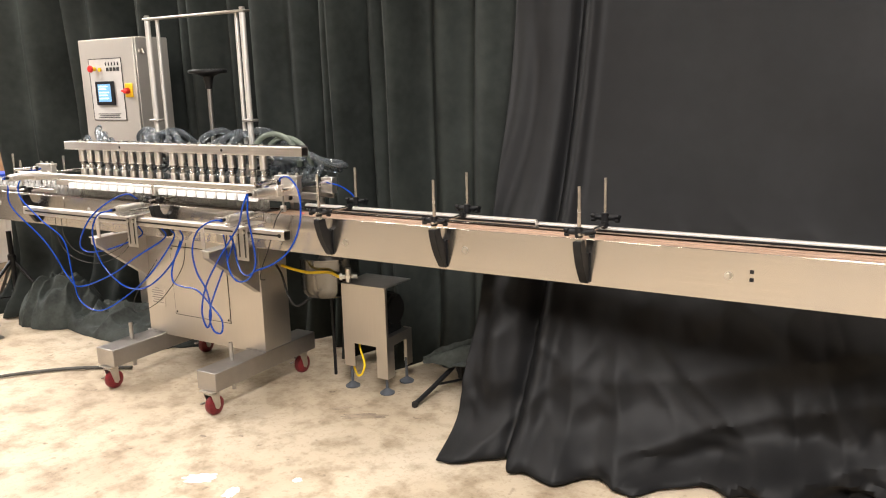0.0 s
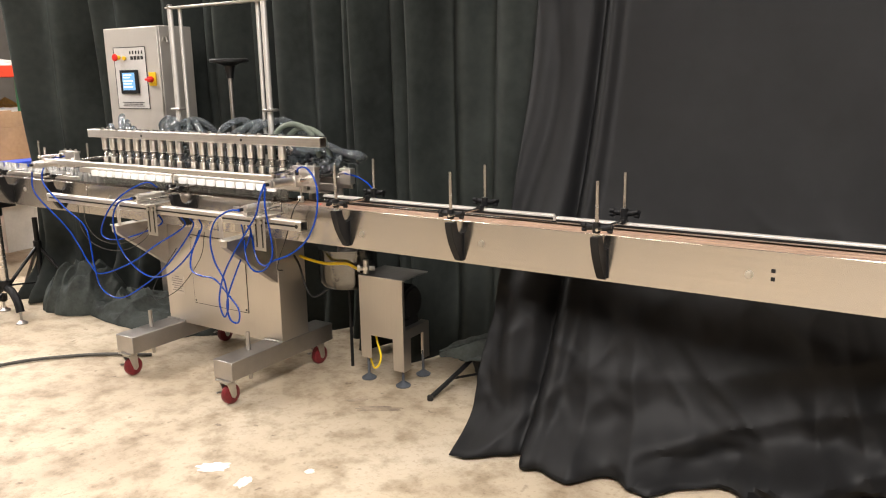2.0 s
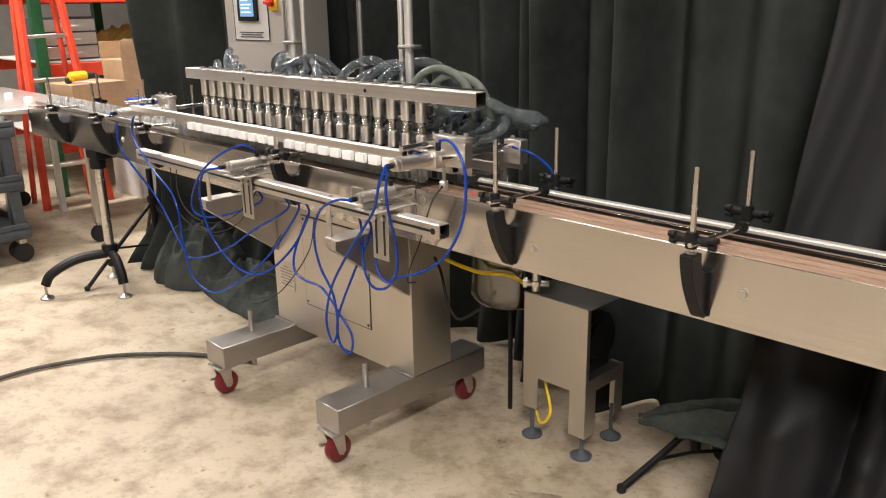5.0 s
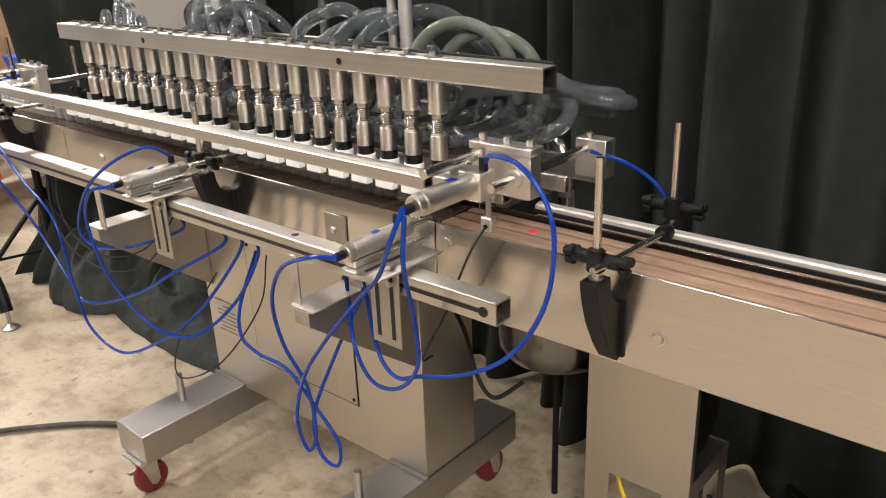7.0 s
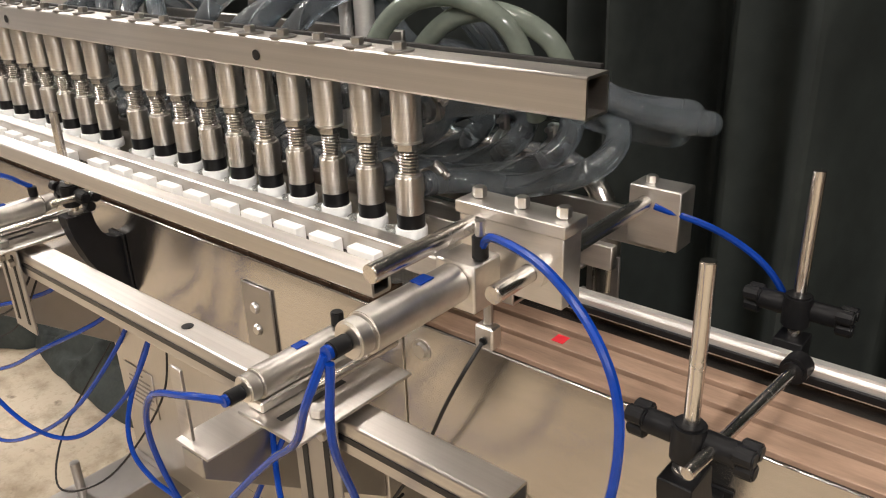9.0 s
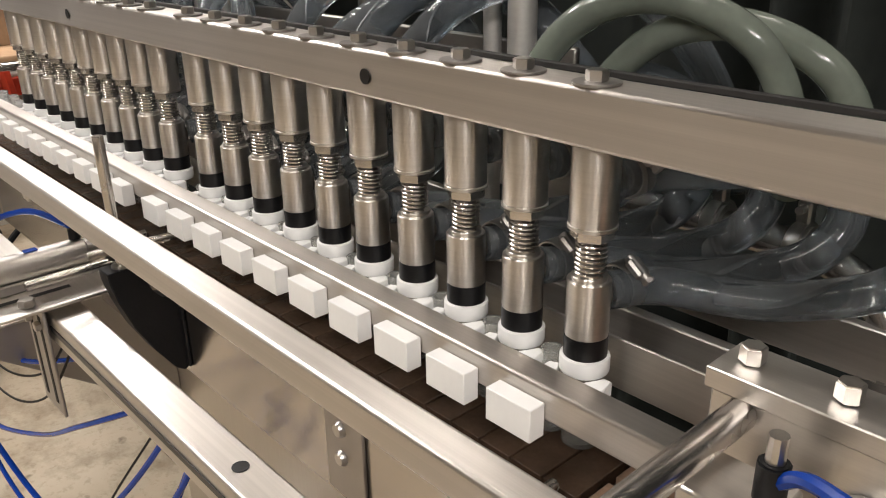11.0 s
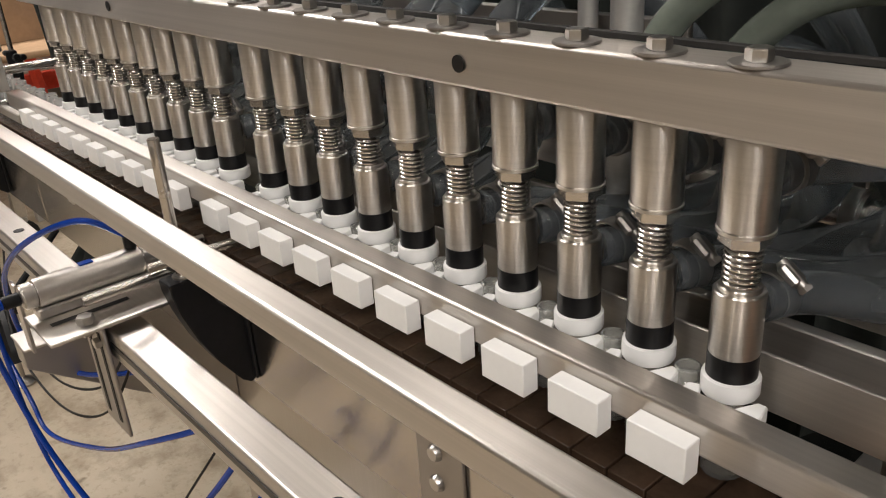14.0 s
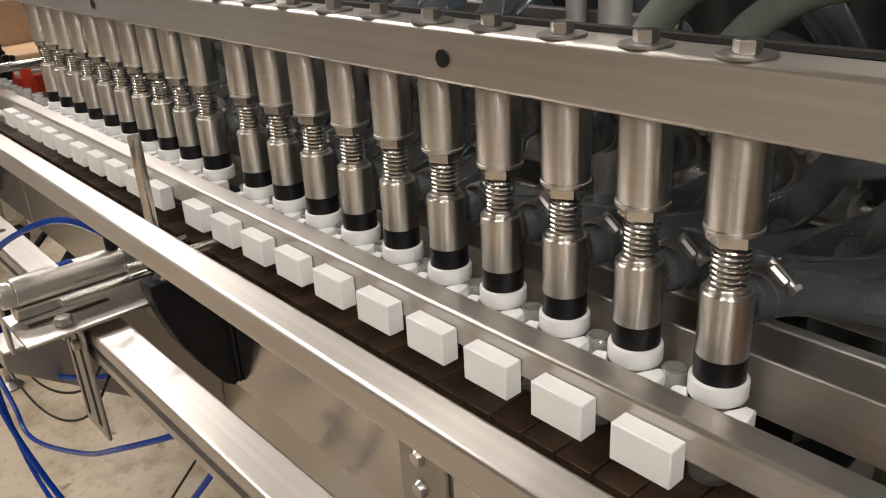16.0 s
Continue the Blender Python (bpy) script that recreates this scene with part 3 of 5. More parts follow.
for r in (1.52, 0.962, 0.424, -0.551, -1.56, -2.03, -2.57):
    rail_bracket(r, RB, 1.045 if r == -0.551 else 1.07)

# ---------------- filling machine: stand ----------------
fm = thing("filling_machine_stand", (-0.47, 0.18, 0), "stainless steel pedestal on two box beams with casters and panel door", "machine")
part("pedestal", B(-0.868, -0.076, 0.098, 0.275, 0.196, 0.724, 0.002), STEEL_Z, fm)
for a, b, c, d in ((-0.6645, -0.2835, 0.660, 0.6635), (-0.6645, -0.2835, 0.3145, 0.318), (-0.6645, -0.661, 0.3145, 0.6635), (-0.287, -0.2835, 0.3145, 0.6635)):
    part("panel_gap", B(a, b, 0.0968, 0.0976, c, d, 0), RUBBER, fm)
dp = part("access_panel", B(-0.661, -0.287, 0.0945, 0.0975, 0.318, 0.66, 0.001), STEEL_Z, fm, "flush screwed access panel")
for x, z in ((-0.65, 0.33), (-0.298, 0.33), (-0.65, 0.648), (-0.298, 0.648)):
    part("panel_screw", lathe([(0, 0.0025), (0.004, 0.002), (0.005, 0), (0, 0)], (x, 0.0942, z), 12, axis="Y"), RUBBER, dp)
lab = part("rating_label", B(-0.835, -0.735, 0.0955, 0.0975, 0.345, 0.45, 0), STEEL_X, fm, "engraved steel rating label")
for i in range(7):
    w = (0.03, 0.08, 0.085, 0.07, 0.085, 0.06, 0.082)[i]
    part("print_line", B(-0.785 - w / 2, -0.785 + w / 2, 0.0949, 0.0955, 0.432 - i * 0.012, 0.4365 - i * 0.012, 0), GREYINK, lab)
for x0, x1 in ((-0.186, -0.071), (-0.874, -0.749)):
    xm = (x0 + x1) / 2
    part("base_beam", B(x0, x1, -0.222, 0.44, 0.122, 0.207, 0.003), STEEL_D, fm)
    part("weld_collar", B(x0 - 0.004, x1 + 0.004, 0.085, 0.0975, 0.2075, 0.2115, 0.001), STEEL_D, fm)
    part("levelling_stud", C((xm - 0.01, -0.055, 0.07), (xm - 0.01, -0.055, 0.291), 0.0095, 14, bev=0.001), STEEL_D, fm)
    part("stud_nut", C((xm - 0.01, -0.055, 0.108), (xm - 0.01, -0.055, 0.1215), 0.017, 6, bev=0.001), ZINC, fm)
# sloping arms that carry the slotted bar
for x0, x1 in ((-0.122, -0.082), (-0.868, -0.83)):
    part("support_arm", prism([(-0.185, 0.706), (-0.185, 0.735), (0.0975, 0.735), (0.0975, 0.49)], x0, x1, "X", 0.001), STEEL_D, fm)
    part("arm_cap", B(x0 - 0.012, x1 + 0.012, -0.185, -0.06, 0.7355, 0.7395, 0.0008), STEEL_X, fm)
    xs = x0 - 0.012 if x0 > -0.5 else x1
    part("bar_strap", B(xs, xs + 0.022, -0.176, -0.1715, 0.735, 0.835, 0.0008), STEEL_X, fm)


def caster(x, y, label="red rubber caster wheel in a steel fork"):
    th = thing("caster", (x, y, 0), label, "caster", "machine casters")
    wheel = lathe([(0.012, -0.018), (0.036, -0.0175), (0.043, -0.013), (0.0455, -0.005), (0.0455, 0.005), (0.043, 0.013), (0.036, 0.0175), (0.012, 0.018)], (x, y + 0.012, 0.0455), 32, axis="X")
    part("wheel", wheel, REDWHEEL, th)
    part("hub", C((x - 0.021, y + 0.012, 0.0455), (x + 0.021, y + 0.012, 0.0455), 0.013, 18, bev=0.001), ZINC, th)
    for s in (-1, 1):
        xs = x + s * 0.0235
        part("fork_leg", prism([(y - 0.022, 0.1), (y + 0.024, 0.1), (y + 0.026, 0.04), (y + 0.014, 0.028), (y, 0.034)], xs - 0.0015, xs + 0.0015, "X", 0.0005), ZINC, th)
    part("fork_top", B(x - 0.0255, x + 0.0255, y - 0.024, y + 0.026, 0.1005, 0.106, 0.001), ZINC, th)
    part("swivel", C((x, y, 0.1065), (x, y, 0.1135), 0.026, 24, bev=0.001), ZINC, th)
    part("top_plate", B(x - 0.04, x + 0.04, y - 0.034, y + 0.034, 0.114, 0.1215, 0.001), ZINC, th)
    part("axle_nut", C((x - 0.032, y + 0.012, 0.0455), (x - 0.0252, y + 0.012, 0.0455), 0.008, 6), ZINC, th)
    part("brake_tab", B(x - 0.045, x - 0.0325, y - 0.03, y - 0.01, 0.05, 0.056, 0.001), ZINC, th)
    return th


for x in (-0.128, -0.811):
    for y in (-0.2, 0.385):
        caster(x, y)

# ---------------- lift frame, handwheel ----------------
lf = thing("lift_frame", (-0.475, 0.21, 0.724), "tall stainless lift frame of round columns with a flat top bar", "frame")
for x in (-0.79, -0.165):
    part("column", C((x, 0.2, 0.7245), (x, 0.2, 1.735), 0.0135, 22, bev=0.001), RAILALU, lf)
    part("column_collar", B(x - 0.03, x + 0.034, 0.176, 0.224, 1.256, 1.268, 0.003), STEEL_D, lf)
    part("column_nut", C((x, 0.2, 1.7455), (x, 0.2, 1.757), 0.013, 16, bev=0.002), STEEL_D, lf)
    xi = x + (0.052 if x < -0.4 else -0.052)
    part("guide_column", C((xi, 0.215, 0.7245), (xi, 0.215, 1.735), 0.009, 18, bev=0.001), RAILALU, lf)
part("top_bar", B(-0.81, -0.145, 0.185, 0.23, 1.7355, 1.745, 0.002), STEEL_X, lf)
part("rear_beam", hollow_bar(-1.15, -0.14, 0.25, 0.29, 0.99, 1.03), STEEL_X, lf)
for x in (-0.9, -0.17):
    part("beam_post", B(x - 0.02, x + 0.02, 0.251, 0.273, 0.7245, 0.989, 0.001), STEEL_D, lf)
part("carriage_plate", B(-0.83, -0.125, 0.228, 0.236, 1.05, 1.15, 0.002), STEEL_D, lf)

hw = thing("handwheel", (-0.475, 0.245, 1.03), "black dished handwheel on an upright steel screw", "handwheel")
part("screw", C((-0.475, 0.262, 1.031), (-0.475, 0.262, 1.455), 0.0105, 18), STEEL_D, hw)
rim = [(-0.475 + 0.082 * math.cos(radians(a)), 0.262 + 0.082 * math.sin(radians(a)), 1.487) for a in range(0, 361, 12)]
part("rim", tube(rim, 0.0095, 10, smooth=False), BLACKP, hw)
part("hub", lathe([(0, 0.034), (0.02, 0.034), (0.045, 0.03), (0.078, 0.031), (0.078, 0.026), (0.045, 0.018), (0.026, 0.008), (0.017, -0.03), (0.017, -0.05), (0, -0.05)], (-0.475, 0.262, 1.455), 32), BLACKP, hw)

# ---------------- filling head with twenty nozzles ----------------
P = 0.0635
NX = [0.022 - k * P - (0.035 if k >= 10 else 0) for k in range(20)]
fh = thing("nozzle_bank", (-0.5, 0.07, 1.16), "row of twenty steel filling nozzles hanging from a square steel tube", "machine head")
hb = part("head_bar", hollow_bar(-1.332, 0.258, 0.05, 0.09, 1.121, 1.161), STEEL_X, fh)
for x in (-0.2045, -0.897):
    part("bar_hole", C((x, 0.0488, 1.139), (x, 0.0495, 1.139), 0.0066, 20), BLACKBAND, hb, "drilled dark hole")
for x in NX:
    bolt = hexbolt((x, 0.065, 1.1632), 0.0078, 0.0075)
    part("bolt_head", bolt, ZINC, hb)
    part("washer", C((x, 0.065, 1.1612), (x, 0.065, 1.1631), 0.0165, 24, bev=0.0005), STEEL_D, hb)
part("gasket_strip", B(-1.325, 0.25, 0.0875, 0.0935, 1.1612, 1.1655, 0.0005), RUBBER, hb)


def hose_clamp(x, y, z):
    """A worm-drive band clamp round a hose that runs along y: band, housing and screw head."""
    cl = lathe([(0.0154, -0.0075), (0.0168, -0.0075), (0.0172, -0.006), (0.0172, 0.006), (0.0168, 0.0075), (0.0154, 0.0075), (0.0154, -0.0075)], (x, y, z), 32, axis="Y")
    h = B(-0.0085, 0.0085, -0.0066, 0.0066, 0.0172, 0.0245, 0.002)
    C((-0.0105, 0, 0.0212), (0.011, 0, 0.0212), 0.0040, 12, bev=0.0005, bm=h)
    C((0.0108, 0, 0.0212), (0.0145, 0, 0.0212), 0.0052, 6, bev=0.0007, bm=h)
    bmesh.ops.transform(h, matrix=Matrix.Translation((x, y, z)) @ Matrix.Rotation(radians(38), 4, "Y"), verts=h.verts)
    return join(cl, h)


def nozzle(x):
    y, top = 0.07, 1.1205
    nz = part("nozzle", lathe([(0, 0), (0.0168, 0), (0.0172, -0.002), (0.0172, -0.0555), (0.0167, -0.0565), (0.0178, -0.057), (0.0178, -0.0592), (0.013, -0.0595), (0, -0.0595)], (x, y, top), 40), TURNED, fh)
    part("hex_collar", C((x, y, top - 0.0675), (x, y, top - 0.0597), 0.0158, 6, bev=0.0008), POLISH, nz)
    part("inner_tube", C((x, y, top - 0.095), (x, y, top - 0.0677), 0.0080, 16), STEEL_D, nz)
    turns, per = 7, 16
    helix = [(x + 0.0108 * math.cos(2 * math.pi * i / per), y + 0.0108 * math.sin(2 * math.pi * i / per), top - 0.0685 - 0.0258 * i / (turns * per)) for i in range(turns * per + 1)]
    part("spring", tube(helix, 0.0012, 7, smooth=False), POLISH, nz)
    part("lower_barrel", lathe([(0, 0), (0.0128, 0), (0.0134, -0.0008), (0.0134, -0.003), (0.0155, -0.0032), (0.0163, -0.0042), (0.0163, -0.0475), (0, -0.0475)], (x, y, top - 0.0952), 40), TURNED, nz)
    part("black_band", C((x, y, top - 0.1595), (x, y, top - 0.1429), 0.0165, 32), BLACKBAND, nz, "black rubber band")
    part("white_collar", lathe([(0.006, 0), (0.0172, 0), (0.0186, -0.0008), (0.0190, -0.002), (0.0190, -0.0122), (0.0182, -0.0137), (0.0116, -0.0137), (0.0114, -0.009), (0.006, -0.009), (0.006, 0)], (x, y, top - 0.1597), 36), WHITEP, nz, "white plastic collar")
    part("fill_tip", C((x, y, top - 0.190), (x, y, top - 0.1688), 0.0052, 16, bev=0.0006), POLISH, nz)
    for dz in (-0.030, -0.116):
        part("hose_barb", C((x, y + 0.0155, top + dz), (x, y + 0.05, top + dz), 0.0105, 16), POLISH, nz)
        part("hose_clamp", hose_clamp(x, y + 0.040, top + dz), STEEL_D, nz, "screw hose clamp")
    return nz


first = nozzle(NX[0])
for x in NX[1:]:
    repeat_part(first, fh, (x - NX[0], 0, 0))

# clear hoses from the nozzles, each looping back to the rear manifold
rng = random.Random(4)
for k, x in enumerate(NX):
    z1, z2 = 1.0905, 1.0045
    top = 1.135 + 0.065 * rng.random()
    sx = (0.15 + 0.12 * rng.random()) * (1 if k < 9 or 12 < k < 16 else -1)
    if k < 5:
        out = 0.175 + 0.05 * (k % 3) - 0.012 * k + 0.02 * rng.random()
        lift = 0.02 * (k % 2) - 0.012 * (k % 3)
        a = [(x, 0.092, z1), (x + 0.012, 0.125, z1 + 0.002), (x + 0.09, 0.185, 1.1 + lift), (x + 0.125, 0.225, 1.112 + lift), (x + out, 0.275 + 0.012 * k, 1.072 + lift), (x + out + 0.055, 0.32 + 0.01 * k, 1.060 + lift), (x + out + 0.02, 0.36, 1.052), (x + out - 0.1, 0.35, 1.06), (x + 0.05, 0.33, 1.055), (x - 0.03, 0.3, 1.035)]
        b = [(x, 0.092, z2), (x + 0.02, 0.13, z2 - 0.002), (x + 0.09, 0.175, 0.998), (x + 0.155, 0.215, 1.02), (x + 0.165, 0.25, 1.055), (x + 0.11, 0.285, 1.075), (x + 0.02, 0.29, 1.06), (x - 0.05, 0.28, 1.032)]
    else:
        a = [(x, 0.092, z1), (x + 0.01, 0.125, z1 + 0.01), (x + sx * 0.3, 0.17, top - 0.01), (x + sx * 0.65, 0.20 + 0.05 * rng.random(), top + 0.02), (x + sx, 0.25, top - 0.015), (x + 1.15 * sx, 0.29, 1.10), (x + 1.1 * sx, 0.3, 1.04)]
        b = [(x, 0.092, z2), (x + 0.012, 0.125, z2 + 0.004), (x + 0.04, 0.17, 1.035), (x + 0.02, 0.21, 1.08), (x - 0.02, 0.25, 1.07), (x - 0.03, 0.265, 1.035)]
    part("hose", tube(a, 0.0150, 16, 8), CLEAR, fh, "clear vinyl hose")
    part("hose", tube(b, 0.0150, 16, 8), CLEAR, fh, "clear vinyl hose")
# milky loops rising above the bar end
for dx, dy, dz in ((0, 0, 0), (0.045, 0.025, -0.018)):
    part("hose", tube([(-0.115 + dx, 0.155 + dy, 1.09), (-0.105 + dx, 0.16 + dy, 1.15 + dz), (-0.06 + dx, 0.17 + dy, 1.193 + dz), (0.0 + dx, 0.185 + dy, 1.203 + dz), (0.06 + dx, 0.2 + dy, 1.175 + dz), (0.085 + dx, 0.215 + dy, 1.12 + dz), (0.08 + dx, 0.24 + dy, 1.06)], 0.0126, 16, 8), MILKHOSE, fh, "milky grey-green vinyl hose")

# ---------------- bottle gate: rails, pads, bottles ----------------
ig = thing("bottle_gate", (-0.6, 0.0, 0.93), "steel bottle indexing gate with white plastic bottle holders", "gate")
part("front_rail", hollow_bar(-1.45, 0.177, -0.148, -0.125, 1.0015, 1.0235), STEEL_X, ig)
part("holder_rail", hollow_bar(-1.36, 0.215, 0.000, 0.025, 0.944, 0.970), STEEL_X, ig)


def holder(x):
    """White block before the rail and a fork behind it, which holds the bottle necks."""
    h = part("bottle_holder", B(x - 0.001, x + 0.041, -0.0155, -0.0005, 0.9325, 0.959, 0.0008), WHITEP, ig, "white plastic bottle holder")
    fork = prism([(x - 0.004, 0.0255), (x + 0.0445, 0.0255), (x + 0.051, 0.05), (x + 0.048, 0.066), (x + 0.041, 0.066), (x + 0.0255, 0.034), (x + 0.018, 0.034), (x + 0.004, 0.060), (x - 0.004, 0.057)], 0.938, 0.9495, "Z", 0.001)
    part("fork", fork, WHITEP, h)
    return h


PADX = [x - 0.019 for x in NX]
h0 = holder(PADX[0])
for x in PADX[1:]:
    repeat_part(h0, ig, (x - PADX[0], 0, 0))


def bottle(x, y, z=0.8815, label="small empty clear glass bottle on the belt", material=GLASS):
    th = thing("bottle", (x, y, z), label, "bottle", "bottles on the belt")
    prof = [(0, 0.0), (0.0125, 0.0), (0.0146, 0.002), (0.0148, 0.006), (0.0148, 0.0345), (0.0135, 0.0405), (0.0098, 0.046), (0.0088, 0.0495), (0.0088, 0.0515), (0.0101, 0.0525), (0.0101, 0.0545), (0.0093, 0.0555), (0.0093, 0.0585), (0.0103, 0.0595), (0.0103, 0.0615), (0.0093, 0.0625), (0.0095, 0.069), (0.0088, 0.07), (0.0074, 0.07), (0.0068, 0.0645), (0.007, 0.0495), (0.0122, 0.0385), (0.013, 0.0325), (0.013, 0.005), (0, 0.004)]
    part("glass", lathe(prof, (x, y, z), 16), material, th)
    return th


b0 = bottle(NX[0], 0.07)
places = []
for k, x in enumerate(NX):
    if k:
        places.append((x, 0.07))
    places.append((x - P / 2, 0.071))
q = -1.30
queue = []
while q > -3.0:
    queue.append((q, 0.07 + 0.006 * rng.uniform(-1, 1)))
    q -= 0.0305 + 0.001 * rng.random()
for x, y in places:
    copy_thing(b0, Matrix.Translation((x, y, 0.8815)))
w0 = bottle(queue[0][0], queue[0][1], label="small empty glass bottle waiting on the belt, whitened for glints", material=GLINTGLASS)
for x, y in queue[1:]:
    copy_thing(w0, Matrix.Translation((x, y, 0.8815)))

# tray rails behind the bottles
dt = thing("drip_tray", (-0.55, 0.17, 0.9), "long stainless drip tray with raised edges behind the bottles", "tray")
part("front_lip", B(-1.35, 0.19, 0.103, 0.106, 0.918, 0.962, 0.0008), STEEL_X, dt)
part("lip_flange", B(-1.35, 0.19, 0.1062, 0.124, 0.919, 0.9215, 0.0005), STEEL_X, dt)
part("middle_bar", B(-1.35, 0.235, 0.158, 0.170, 0.926, 0.955, 0.0015), STEEL_X, dt)
part("tray_bottom", B(-1.35, 0.19, 0.17, 0.238, 0.912, 0.915, 0.0005), STEEL_D, dt)
part("rear_bar", B(-1.35, 0.26, 0.2385, 0.2495, 0.926, 0.970, 0.0015), STEEL_X, dt)
for x in (-0.078, -0.5, -0.95):
    part("screw", lathe([(0, 0.0018), (0.003, 0.0024), (0.0065, 0.0022), (0.007, 0), (0, 0)], (x, 0.1028, 0.945), 16, axis="Y"), STEEL_D, dt)
for x in (-1.2, -0.6, 0.1):
    part("tray_strut", B(x, x + 0.02, 0.1355, 0.2375, 0.88, 0.911, 0.001), STEEL_D, dt)

# ---------------- carriages at the ends of the gate ----------------


def fitting(x, y, z, th):
    """A push-in air fitting: black body and brass thread."""
    f = part("air_fitting", C((x, y, z), (x, y - 0.018, z), 0.0075, 12, bev=0.001), BLACKP, th)
    part("release_ring", C((x, y - 0.0182, z), (x, y - 0.0225, z), 0.0062, 12), BLUE, f)
    return f


def carriage(x, y, z, label):
    th = thing("gate_carriage", (x, y, z - 0.1), label, "linear slide", "gate slides")
    bl = part("slide_block", B(x - 0.052, x + 0.062, y, y + 0.03, z - 0.082, z - 0.013, 0.0012), ALU, th)
    part("cap_plate", B(x - 0.055, x + 0.065, y - 0.003, y + 0.034, z - 0.0125, z - 0.0005, 0.001), ALU, th)
    for dx in (-0.04, 0.008, 0.052):
        part("bolt_head", hexbolt((x + dx, y + 0.016, z), 0.0068, 0.01), ZINC, bl)
    part("guide_rod", C((x - 0.034, y - 0.138, z - 0.02), (x - 0.034, y - 0.0005, z - 0.02), 0.0085, 18, bev=0.001), POLISH, th)
    part("guide_rod", C((x + 0.032, y - 0.062, z - 0.05), (x + 0.032, y - 0.0005, z - 0.05), 0.0085, 18, bev=0.001), POLISH, th)
    part("guide_rod", C((x + 0.032, y + 0.0305, z - 0.05), (x + 0.032, 0.1895, z - 0.05), 0.0085, 18, bev=0.001), POLISH, th)
    part("rear_block", B(x + 0.012, x + 0.072, 0.19, 0.225, z - 0.1, z - 0.032, 0.0015), ALU, th)
    part("bolt_head", hexbolt((x + 0.03, 0.207, z - 0.032), 0.0065, 0.008), ZINC, th)
    cyl = part("air_cylinder", C((x - 0.015, y - 0.168, z - 0.054), (x - 0.015, y - 0.056, z - 0.054), 0.0185, 26, bev=0.001), ALU, th)
    part("end_cap", C((x - 0.015, y - 0.184, z - 0.054), (x - 0.015, y - 0.1685, z - 0.054), 0.0165, 22, bev=0.002), ALU, cyl)
    part("mark_band", B(x - 0.021, x - 0.009, y - 0.105, y - 0.088, z - 0.0358, z - 0.0345, 0.0), BLUE, cyl, "blue printed mark")
    part("cylinder_block", B(x - 0.036, x + 0.008, y - 0.0555, y - 0.016, z - 0.08, z - 0.034, 0.002), ALU, th)
    part("cylinder_rod", C((x - 0.015, y - 0.0155, z - 0.054), (x - 0.015, y - 0.0005, z - 0.054), 0.007, 14), POLISH, th)
    part("bush", lathe([(0.009, 0), (0.016, 0), (0.016, 0.008), (0.009, 0.008)], (x + 0.032, y - 0.0005, z - 0.05), 20, axis="Y"), ALU, th)
    fitting(x - 0.015, y - 0.1845, z - 0.054, th)
    f = part("air_fitting", C((x + 0.0, y - 0.036, z - 0.0335), (x + 0.0, y - 0.036, z - 0.012), 0.0075, 12, bev=0.001), BLACKP, th)
    part("plug", C((x + 0.0, y - 0.036, z - 0.0118), (x + 0.0, y - 0.036, z + 0.002), 0.0045, 10), ZINC, f)
    return th


carriage(0.222, -0.022, 1.052, "aluminium slide with air cylinder and steel rods at the gate end")
carriage(-1.42, -0.022, 1.052, "aluminium slide with air cylinder and steel rods at the gate end")

sn = thing("photo_sensor", (0.2, -0.02, 0.895), "small grey optical sensor with a black cable", "sensor")
part("sensor_body", B(0.185, 0.207, -0.022, -0.006, 0.9, 0.925, 0.002), ALU, sn)
part("lens", C((0.197, -0.0225, 0.91), (0.197, -0.0245, 0.91), 0.004, 10), BLACKP, sn)
part("sensor_stem", C((0.196, -0.013, 0.9255), (0.196, -0.013, 0.9645), 0.005, 10), STEEL_D, sn)
part("cable", tube([(0.197, -0.025, 0.909), (0.19, -0.05, 0.88), (0.165, -0.05, 0.83), (0.12, -0.04, 0.74), (0.07, -0.03, 0.66), (0.02, 0.0, 0.59), (0.0, 0.05, 0.57)], 0.0022, 8, 8), RUBBER, sn)
# A thin glowing patch paints the sensor's red light onto the belt.
part("light_spot", B(0.222, 0.236, 0.06, 0.075, 0.8817, 0.8821, 0), REDSPOT, sn, "red sensor light on the belt, drawn as a glowing patch")

# ---------------- slotted bar with its clamps and air cylinders ----------------
sb = thing("slotted_bar", (-0.58, -0.118, 0.805), "square stainless tube with a long slot in front of the conveyor", "bar")
part("bar_tube", hollow_bar(-1.46, 0.302, -0.1375, -0.0985, 0.805, 0.8435), STEEL_X, sb)
for a, b in ((-1.44, -0.66), (-0.585, 0.02), (0.1, 0.28)):
    part("slot", B(a, b, -0.1388, -0.1378, 0.8205, 0.8275, 0), BLACKBAND, sb, "dark open slot")
part("slot_end_hole", C((0.278, -0.139, 0.824), (0.278, -0.1379, 0.824), 0.0085, 18), BLACKBAND, sb)
for x in (-0.18, -0.98):
    part("bar_hole", C((x, -0.118, 0.8436), (x, -0.118, 0.8441), 0.0075, 20), BLACKBAND, sb, "drilled dark hole")


